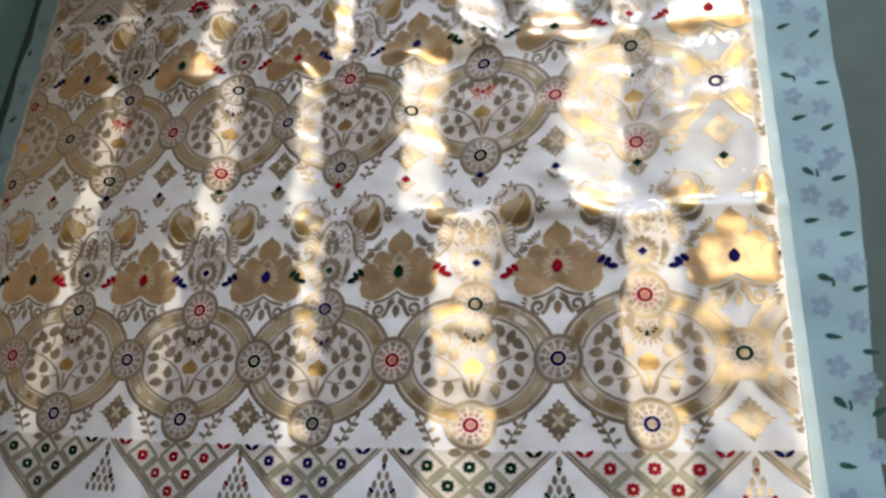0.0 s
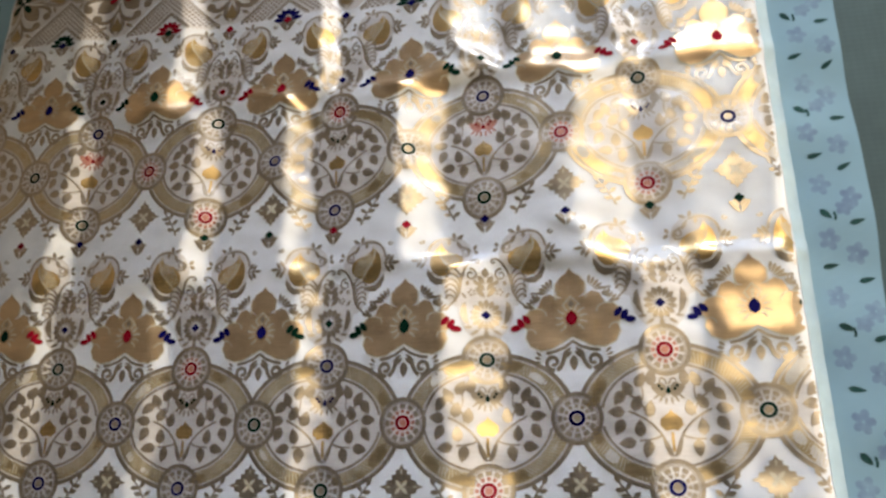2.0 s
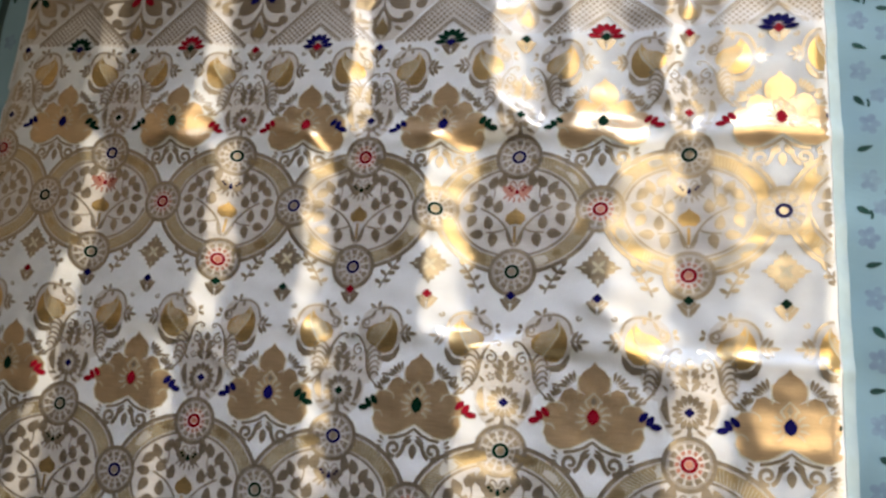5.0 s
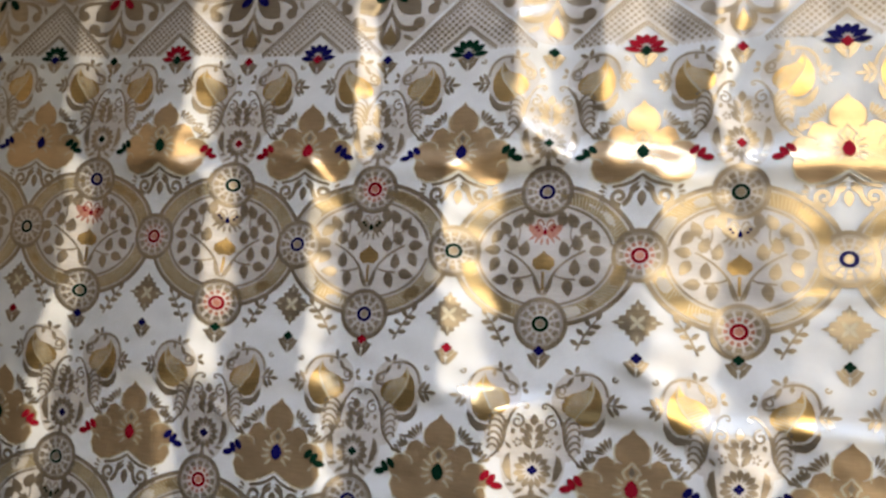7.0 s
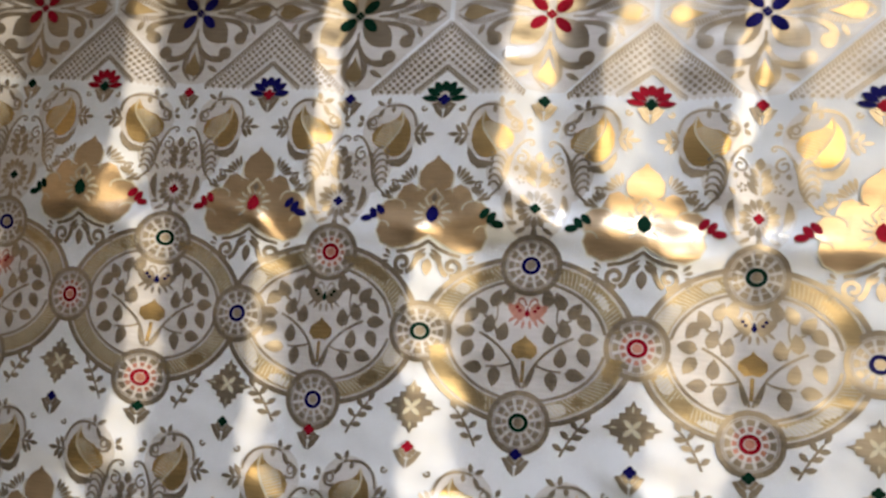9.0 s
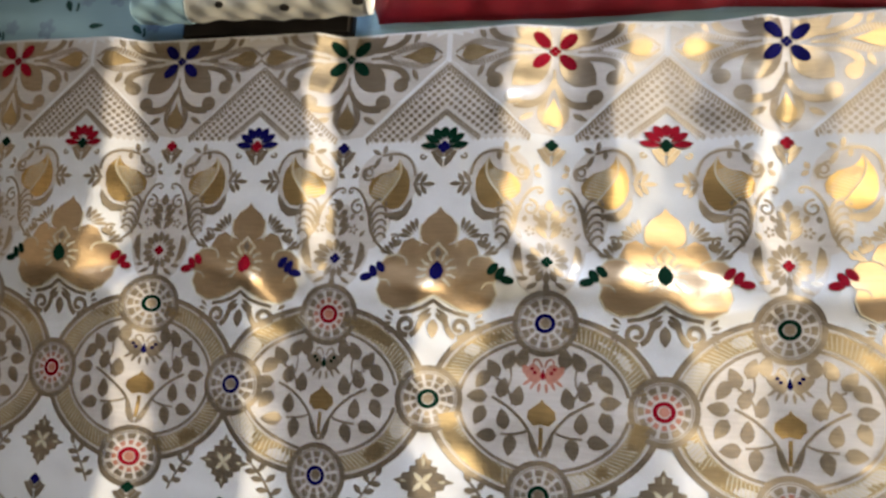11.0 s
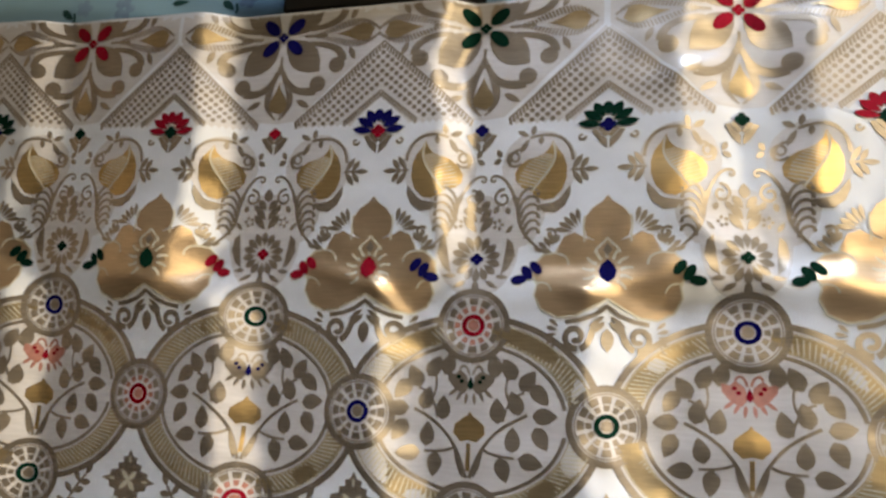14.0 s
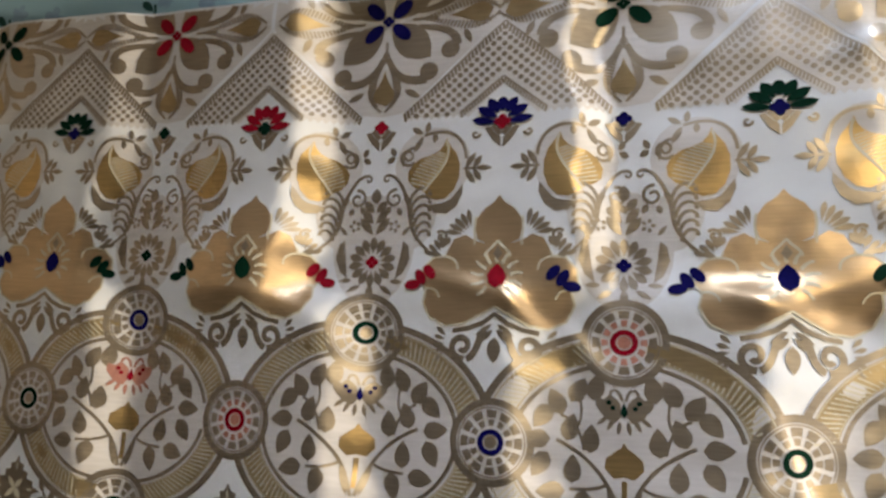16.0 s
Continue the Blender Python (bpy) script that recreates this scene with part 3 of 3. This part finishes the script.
def crown_flower(c, y, color):
    d = Draw(column(c), y)
    top = [(0, 0.0465), (0.003, 0.0425), (0.009, 0.0385), (0.0128, 0.033), (0.0133, 0.027), (0.0120, 0.0215), (0.006, 0.0185), (-0.006, 0.0185), (-0.0120, 0.0215), (-0.0133, 0.027), (-0.0128, 0.033), (-0.009, 0.0385), (-0.003, 0.0425)]
    body = [(0, 0.0195), (0.0085, 0.0190), (0.0130, 0.0205), (0.019, 0.0240), (0.0255, 0.0215), (0.0290, 0.0145), (0.0300, 0.0115), (0.037, 0.0105), (0.0430, 0.0045), (0.0438, -0.003), (0.0400, -0.0075), (0.0418, -0.0145), (0.0375, -0.0230), (0.028, -0.0275), (0.018, -0.0262), (0.009, -0.0215), (0, -0.0165)]
    d.blob(body + [(-p, q) for p, q in body[-2:0:-1]])
    d.blob(top)
    ob = part("crown_flower", d, ROSE, brocade, pieces="top_petal")
    if not ob:
        return
    o = Draw(column(c), y)
    for side in (1, -1):
        o.curve((side * 0.0130, 0.034), (side * 0.0150, 0.028), (side * 0.0125, 0.022), (side * 0.0135, 0.018), 0.0010, 1)
        o.curve((side * 0.034, 0.0112), (side * 0.026, 0.012), (side * 0.022, 0.009), (side * 0.0225, 0.004), 0.0010, 1)
        o.curve((side * 0.0415, -0.0075), (side * 0.036, -0.006), (side * 0.033, -0.008), (side * 0.032, -0.012), 0.0009, 1)
        o.curve((0, 0.0205), (side * 0.003, 0.0160), (side * 0.0065, 0.0150), (side * 0.0072, 0.0115), 0.0011, 1)
        o.strip([(side * p, q) for p, q in body[5:]], 0.0009, 1)
    for k in range(11):
        a = radians(-45 + 27 * k)
        o.curve((0.0074 * math.cos(a), 0.0082 * math.sin(a)), (0.0098 * math.cos(a + 0.10), 0.0105 * math.sin(a + 0.10)), (0.0118 * math.cos(a + 0.08), 0.0126 * math.sin(a + 0.08)), (0.0146 * math.cos(a), 0.0150 * math.sin(a)), 0.0017, 1, 0.6, 5)
    part("flame", o, CREAM, ob, "cream flame", kind="stuff")
    r = Draw(column(c), y)
    r.blob([(0, 0.0175), (0.0026, 0.0130), (0, 0.0098), (-0.0026, 0.0130)], 2)
    part("flame_tip", r, TAN, ob)
    g = Draw(column(c), y)
    g.blob([(0, 0.0076), (0.0034, 0.0046), (0.0053, 0.0005), (0.0040, -0.0040), (0, -0.0066), (-0.0040, -0.0040), (-0.0053, 0.0005), (-0.0034, 0.0046)], 3)
    part("gem", g, COLORS[color], ob, WORDS[color] + " silk lozenge")
    b = Draw(column(c), y)
    b.strip([(-0.0235, -0.0300), (-0.0150, -0.0285), (-0.0070, -0.0255), (0, -0.0205), (0.0070, -0.0255), (0.0150, -0.0285), (0.0235, -0.0300)], 0.0021)
    for side in (1, -1):
        b.curve((side * 0.0055, -0.0290), (side * 0.0090, -0.0330), (side * 0.0085, -0.0420), (side * 0.0150, -0.0450), 0.0032, 0, 0.95)
        b.spiral(side * 0.0178, -0.0382, 0.0070, 260 if side > 0 else 280, 1.15, 0.0030, 0, side)
        b.leaf(side * 0.0012, -0.029, 0.0095, 0.0030, 90 - side * 135)
        b.leaf(side * 0.0016, -0.026, 0.0110, 0.0026, 90 - side * 125)
        for k in range(5):
            b.leaf(side * (0.0275 + 0.0004 * k), -0.0325 - 0.0022 * k, 0.0068, 0.0024, 90 - side * (50 + 24 * k), full=0.6)
            b.leaf(side * (0.0158 + 0.0012 * k), 0.0285 - 0.0010 * k, 0.0105, 0.0030, 90 - side * (12 + 17 * k), full=0.65)
        for k in range(4):
            b.leaf(side * (0.0318 + 0.0012 * k), 0.0155 - 0.0012 * k, 0.0082, 0.0028, 90 - side * (10 + 20 * k), full=0.65)
    b.leaf(0, -0.033, 0.0135, 0.0074, -90)
    part("scroll_base", b, TAN, brocade, pieces="tendril")


def clusters(c, y, color):
    for side in (1, -1):
        d = Draw(column(c), y, side)
        for px, py, turn in ((0.0266, -0.0130, 8), (0.0312, -0.0086, 122), (0.0364, -0.0056, 130)):
            d.ellipse(px, py, 0.0050, 0.0029, turn, 2, 14)
        part("side_blossom", d, COLORS[color], brocade, WORDS[color] + " silk petals", pieces="petal")


def bouquet(c, y, color):
    part("bouquet_backing", Draw(column(c), y).ellipse(0, 0.008, 0.0255, 0.0330, 0, -1.0, 24), BACKING, brocade, "cream woven halo")
    d = Draw(column(c), y)
    for k in range(14):
        a = 360 * k / 14 + 12
        d.leaf(0.0050 * math.cos(radians(a)), 0.0050 * math.sin(radians(a)), 0.0100, 0.0048, a, full=0.62)
    for side in (1, -1):
        d.blob([(side * p, q) for p, q in ((0.015, -0.010), (0.020, -0.006), (0.0235, 0.002), (0.022, 0.010), (0.0185, 0.013), (0.0175, 0.006), (0.0165, -0.001))])
        d.leaf(side * 0.006, -0.014, 0.009, 0.0032, 90 - side * 120)
        d.leaf(side * 0.012, -0.011, 0.008, 0.0030, 90 - side * 95)
        for k in range(5):
            d.ellipse(side * (0.0125 + 0.0026 * math.cos(k * 1.257)), 0.0215 + 0.0026 * math.sin(k * 1.257), 0.0014, 0.0011, 72 * k, 0, 6)
        for k in range(3):
            d.leaf(side * 0.0008, 0.0165 + 0.0065 * k, 0.0130 - 0.0018 * k, 0.0052, 90 - side * 40, full=0.55)
        d.leaf(side * 0.0175, 0.016, 0.007, 0.0026, 90 - side * 40)
    d.leaf(0, 0.035, 0.0095, 0.0066, 90)
    d.leaf(0, -0.013, 0.011, 0.0045, -90)
    ob = part("bouquet", d, TAN, brocade, pieces="petal")
    if ob:
        e = Draw(column(c), y)
        for dx, dy in ((0, 1), (1, 0), (0, -1), (-1, 0)):
            e.ellipse(dx * 0.0022, dy * 0.002, 0.002, 0.0019, 0, 2, 8)
        part("bouquet_eye", e, COLORS[color], ob, WORDS[color] + " silk eye")


def lotus(c, y, color):
    d = Draw(column(c), y)
    d.ellipse(0, 0.0125, 0.0034, 0.0042, 0, 2, 12)
    for side in (1, -1):
        for px, py, a, length, wide in ((0.0022, 0.0068, 56, 0.0112, 0.0062), (0.0028, 0.0042, 29, 0.0138, 0.0058), (0.0032, 0.0014, 8, 0.0152, 0.0050)):
            d.leaf(side * px, py, length, wide, a if side > 0 else 180 - a, 2, 0.55)
    part("lotus", d, COLORS[color], brocade, WORDS[color] + " silk lotus", pieces="petal")


def chevron(c, y):
    """Zigzag over the lotus: two lines with three rows of dots between."""
    b = Draw(column(c), y)
    for side in (1, -1):
        for off in (0.0285, 0.0330, 0.0375, 0.0420, 0.0465, 0.0510, 0.0555, 0.0600, 0.0640):
            b.strip([(0, off), (side * (off - 0.006) * 0.50, (off + 0.006) / 2), (side * (off - 0.006), 0.006)], 0.0043, -1.0)
    part("chevron_backing", b, BACKING, brocade, "cream woven zigzag", pieces="chevron_backing")
    d = Draw(column(c), y)
    for side in (1, -1):
        for top, low, wide in ((0.0610, 0.0610, 0.0040), (0.0265, 0.0255, 0.0030)):
            n = 30 if top > 0.05 else 16
            for k in range(n):
                s = (k + 0.5) / n
                px, py = side * s * low, top - s * (top - 0.006)
                d.strip([(px - side * 0.0006, py - wide / 2 - 0.0008), (px + side * 0.0006, py + wide / 2)], low / n * 0.72)
            d.strip([(0, top + wide * 0.55), (side * low * 0.5, (top + 0.006) / 2 + wide * 0.55), (side * low, 0.006 + wide * 0.55)], 0.0008)
        for row, top, low in ((0, 0.0545, 0.0530), (1, 0.0480, 0.0465), (2, 0.0415, 0.0400), (3, 0.0350, 0.0335)):
            for k in range(16 - 2 * row):
                s = (k + (0.0 if side > 0 else 1.0)) / (16 - 2 * row)
                d.ellipse(side * s * low, top - s * (top - 0.007), 0.0018, 0.0017, 0, 0, 6)
    part("chevron", d, DIM, brocade, kind="stuff")


def big_flower(c, y, color):
    field = Draw(column(c), y).blob([(-0.075, 0.024), (0, 0.024), (0.075, 0.024), (0.075, -0.004), (0.045, -0.032), (0.014, -0.0615), (0, -0.0630), (-0.014, -0.0615), (-0.045, -0.032), (-0.075, -0.004)], -1.3)
    part("band_backing", field, BACKING, brocade, "cream woven field")
    d = Draw(column(c), y)
    for a in (42, 138, 222, 318):
        d.leaf(0.003 * math.cos(radians(a)), 0.003 * math.sin(radians(a)), 0.0365, 0.0215, a, full=0.52)
    ob = part("flower_petal", d, TAN, brocade, pieces="flower_petal")
    p = Draw(column(c), y)
    for a in (42, 138, 222, 318):
        p.ellipse(0.0125 * math.cos(radians(a)), 0.0115 * math.sin(radians(a)), 0.0077, 0.0043, a, 2, 14)
    for dx, dy in ((0, 1), (1, 0), (0, -1), (-1, 0)):
        p.ellipse(dx * 0.0022, dy * 0.002, 0.0019, 0.0017, 0, 2, 8)
    part("bright_petal", p, COLORS[color], brocade, WORDS[color] + " silk petals", pieces="bright_petal")
    for turn, start, length, wide in ((-90, 0.014, 0.0460, 0.0112), (0, 0.016, 0.0560, 0.0104), (180, 0.016, 0.0560, 0.0104)):
        ct, st = math.cos(radians(turn)), math.sin(radians(turn))

        def along(s, w):
            q = start + s * length
            return (q * ct - w * st, q * st + w * ct)

        def edge(s, scale=1.0):
            return scale * wide * math.sin(math.pi * min(1.0, s) ** 1.9) ** 0.8

        t = Draw(column(c), y)
        for k in range(21):
            s = 0.16 + 0.80 * k / 20
            for way in (1, -1):
                t.strip([along(s, way * edge(s)), along(s + 0.035, way * max(0.0, edge(s) - 0.0012 - 0.36 * edge(s)))], 0.0012)
        t.strip([along(0.0, 0.0), along(0.30, 0.0)], 0.0016)
        drop = part("teardrop", t, TAN, brocade, kind="stuff")
        i = Draw(column(c), y)
        rim = [0.42 + 0.50 * k / 9 for k in range(10)]
        i.blob([along(s, 0.62 * edge((s - 0.42) / 0.52)) for s in rim] + [along(s, -0.62 * edge((s - 0.42) / 0.52)) for s in rim[-2:0:-1]], 1)
        if drop:
            part("teardrop_heart", i, BRONZE, drop, "gold heart")
    k = Draw(column(c), y)
    for side in (1, -1):
        for way in (1, -1):
            k.curve((side * 0.002, way * -0.026), (side * 0.006, way * -0.038), (side * 0.016, way * -0.043), (side * 0.027, way * -0.040), 0.0030, 0, 1.7)
            k.ellipse(side * 0.0285, way * -0.0355, 0.0060, 0.0058)
            k.curve((side * 0.020, way * -0.0055), (side * 0.034, way * -0.0065), (side * 0.046, way * -0.010), (side * 0.0455, way * -0.020), 0.0028, 0, 1.8)
            k.ellipse(side * 0.0415, way * -0.0225, 0.0060, 0.0058)
            k.leaf(side * 0.0135, way * -0.0465, 0.0120, 0.0044, way * -(90 - side * 62))
            k.leaf(side * 0.0500, way * -0.0100, 0.0110, 0.0042, way * -(90 - side * 25))
    part("curl", k, TAN, brocade, pieces="curl")


def lattice(c, y, color):
    """Hanging triangle of lozenges in the near border."""
    field = Draw(column(c), y).blob([(-0.072, 0.0), (0, 0.0), (0.072, 0.0), (0.036, -0.034), (0, -0.066), (-0.036, -0.034)], -1.3)
    part("lattice_backing", field, BACKING, brocade, "cream woven triangle")
    d = Draw(column(c), y)
    for side in (1, -1):
        d.strip([(side * 0.0745, 0.0005), (side * 0.0, -0.068)], 0.0012)
        d.strip([(side * 0.0700, 0.0005), (side * 0.0, -0.0635)], 0.0020)
        d.leaf(side * 0.006, -0.002, 0.0125, 0.0075, 90 - side * 90, full=0.5)
    part("lattice_frame", d, TAN, brocade, pieces="frame_line")
    for row, xs in enumerate(((-0.0352, 0.0, 0.0352), (-0.0176, 0.0176), (0.0,))):
        for px in xs:
            py = -0.0135 - 0.0160 * row
            p = Draw(column(c) + px, y + py)
            a, b = 0.0150, 0.0136
            p.strip([(0, b), (a, 0), (0, -b), (-a, 0), (0, b)], 0.0030)
            ob = part("lozenge_frame", p, PALE, brocade)
            if not ob:
                continue
            f = Draw(0, 0)
            f.cx, f.cy = column(c) + px, y + py
            f.blob([(r * math.cos(radians(t)), 0.92 * r * math.sin(radians(t))) for t, r in ((45 * k / 2, (0.0058, 0.0048, 0.0066, 0.0048)[k % 4]) for k in range(16))], 2)
            part("lozenge_flower", f, COLORS[color], ob, WORDS[color] + " silk flower")
            part("flower_eye", Draw(column(c) + px, y + py).ellipse(0, 0, 0.0013, 0.0012, 0, 3, 6), CREAM, ob)
    v = Draw(column(c), y)
    for side in (1, -1):
        v.leaf(side * 0.0555, -0.0045, 0.0095, 0.0040, 35, 2).leaf(side * 0.0555, -0.0045, 0.0095, 0.0040, 145, 2)
    part("leaf_pair", v, COLORS[color], brocade, WORDS[color] + " silk leaves", pieces="leaf")
    t = Draw(column(c + 0.5), y)
    for k in range(5):
        for n in range(k + 1):
            t.leaf((n - k / 2) * 0.0078, -0.019 - 0.0078 * k, 0.0085, 0.0046, 90)
    t.leaf(0, -0.013, 0.010, 0.006, 90)
    tree = part("border_tree", t, TAN, brocade, pieces="leaf")
    if tree:
        e = Draw(column(c + 0.5), y)
        for px, py in ((0, -0.014), (-0.009, -0.036), (0.009, -0.036), (-0.011, -0.034), (0.011, -0.034)):
            e.ellipse(px, py, 0.0019, 0.0015, 0, 2, 6)
        part("tree_dots", e, COLORS[color], tree, kind="stuff")


PINK = material("pink_zari_thread", (0.50, 0.22, 0.18), 0.5, 0.4, 0.16, 300, 0.25, 2600)
PALE = material("grey_green_silk_thread", (0.30, 0.29, 0.24), 0.5, 0.4, 0.1, 200, 0.2, 2600)


def cyc(letters, k):
    return letters[k % 3]


for k in range(0, 7):
    # columns on the whole numbers
    big_flower(k, G_Y, cyc("grb", k))
    bracket(k, H_Y + 0.001, cyc("bgr", k), 1.05)
    bouquet(k, L_Y, cyc("bgr", k))
    clusters(k, L_Y, cyc("bgr", k))
    garland(k, RING_Y)
    spray(k, RING_Y, cyc("grb", k))
    rosette(k, TOP_Y, cyc("rbg", k))
    rosette(k, LOW_Y, cyc("bgr", k))
    bracket(k, LOW_Y - 0.022, cyc("rbg", k))
    for side in (1, -1):
        sprig(k, LOW_Y, side)
        sprig(k, LOW_Y - STEP, side)
    bouquet(k, L_Y - STEP, cyc("gbb", k))
    clusters(k, L_Y - STEP, cyc("grb", k))
    garland(k, RING_Y - STEP)
    spray(k, RING_Y - STEP, cyc("bgg", k))
    rosette(k, TOP_Y - STEP, cyc("bgr", k))
    rosette(k, LOW_Y - STEP, cyc("gbb" if k < 3 else "grb", k))
    lattice(k, -0.118, cyc("bgr", k))
for k in range(-1, 6):
    # columns half-way between
    c = k + 0.5
    chevron(c, H_Y)
    lotus(c, H_Y - 0.0015, cyc("grb", k))
    bracket(c, H_Y, cyc("bgr", k), 1.15)
    crown_flower(c, J_Y, cyc("bgr", k))
    rosette(c, RING_Y, cyc("grb", k))
    star(c, STAR_Y)
    bracket(c, STAR_Y - 0.028, cyc("rbg", k))
    crown_flower(c, J_Y - STEP, cyc("grb", k))
    rosette(c, RING_Y - STEP, cyc("rbg", k))
    star(c, STAR_Y - STEP)
    for side in (1, -1):
        paisley(c, 0.384, side)
        paisley(c, 0.384 - STEP, side)

# pale selvedge along the right edge
sel = grid_mesh("selvedge", EDGE_R - 0.001, EDGE_R + 0.009, EDGE_NEAR, 0.508, 0.004, lambda x, y: relief(x, y) + 0.0004, SELVEDGE)
sel.parent = brocade

# ---- things beyond the far edge ----
packet = new("wrapped_packet")
tagged(packet, "folded red cloth in a shiny clear plastic wrapper on the floor", "packet")


def puffy(name, x0, x1, y0, y1, high, mat, parent, seed, crinkle=0.004):
    r = random.Random(seed)
    ph = [r.uniform(0, 6) for _ in range(6)]

    def height(x, y):
        e = np.minimum(np.minimum(x - x0, x1 - x), np.minimum(y - y0, y1 - y))
        body = high * smooth(0.0, 0.03, e)
        c = np.sin(90 * x + 50 * y + ph[0]) * np.sin(60 * y - 40 * x + ph[1]) + 0.6 * np.sin(210 * x - 120 * y + ph[2]) * np.sin(170 * y + ph[3])
        return FLOOR_Z + body + crinkle * c * smooth(0.0, 0.02, e)

    ob = grid_mesh(name, x0, x1, y0, y1, 0.005, height, mat)
    ob.parent = parent
    return ob


puffy("red_cloth", 0.004, 0.62, 0.505, 0.85, 0.034, REDCLOTH, packet, 3, 0.002)
film_mat = bpy.data.materials.new("clear_plastic")
film_mat.use_nodes = True
fb = film_mat.node_tree.nodes["Principled BSDF"]
fb.inputs["Roughness"].default_value, fb.inputs["Transmission Weight"].default_value, fb.inputs["IOR"].default_value = 0.06, 1.0, 1.35
fb.inputs["Specular IOR Level"].default_value = 1.0
wrap = puffy("plastic_wrapper", -0.003, 0.63, 0.502, 0.86, 0.040, film_mat, packet, 8, 0.003)
wrap.visible_shadow = False
plank = tagged(box("wooden_plank", (-0.150, 0.500, FLOOR_Z), (-0.006, 0.62, 0.0), WOOD, None, 0.003), "dark brown wooden plank lying on the floor", "plank")


def paper_roll(x0, x1, y, z, radius):
    """A crinkled roll lying along x, with dark printed spots and a blue wrapped end."""
    roll = new("paper_roll")
    tagged(roll, "crinkled white paper roll with dark printed spots on a plank", "roll")
    pieces = (("sleeve", x0, x0 + 0.045, 1.05, SHEET), ("paper", x0 + 0.042, x1, 1.0, PAPER))
    for name, xa, xb, scale, mat_used in pieces:
        nx, nt = 40, 28
        verts, faces = [], []
        for i in range(nx + 1):
            x = xa + (xb - xa) * i / nx
            for j in range(nt):
                a = math.tau * j / nt
                r = radius * scale * (1 + 0.05 * math.sin(3 * a + 60 * x) + 0.04 * math.sin(190 * x + 2 * a) + 0.03 * math.sin(310 * x - 5 * a))
                verts.append((x, y + r * math.cos(a), z + 0.85 * r * math.sin(a)))
        for i in range(nx):
            for j in range(nt):
                k = (j + 1) % nt
                faces.append((i * nt + j, i * nt + k, (i + 1) * nt + k, (i + 1) * nt + j))
        faces += [tuple(range(nt)), tuple(nx * nt + j for j in range(nt - 1, -1, -1))]
        me = bpy.data.meshes.new(name)
        me.from_pydata(verts, [], faces)
        me.shade_smooth()
        me.materials.append(mat_used)
        new(name, me).parent = roll
    for x, a, r in ((x0 + 0.075, 2.1, 0.0026), (x0 + 0.128, 2.4, 0.0030), (x0 + 0.150, 1.9, 0.0020), (x1 - 0.006, 2.2, 0.0034)):
        bm = bmesh.new()
        bmesh.ops.create_uvsphere(bm, u_segments=10, v_segments=6, radius=r)
        for v in bm.verts:
            v.co = Vector((x + 1.4 * v.co.x, y + (radius * 1.03 + 0.15 * v.co.z) * math.cos(a + v.co.y / radius), z + 0.85 * (radius * 1.03 + 0.15 * v.co.z) * math.sin(a + v.co.y / radius)))
        me = bpy.data.meshes.new("printed_spot")
        bm.to_mesh(me)
        bm.free()
        me.materials.append(WOOD)
        new("printed_spot", me).parent = roll


PAPER = material("creased_white_paper", (0.55, 0.52, 0.50), 0.55, 0, 0.10, 60, 0.1, 900, 0.4)
paper_roll(-0.180, 0.012, 0.523, 0.0130, 0.0140)
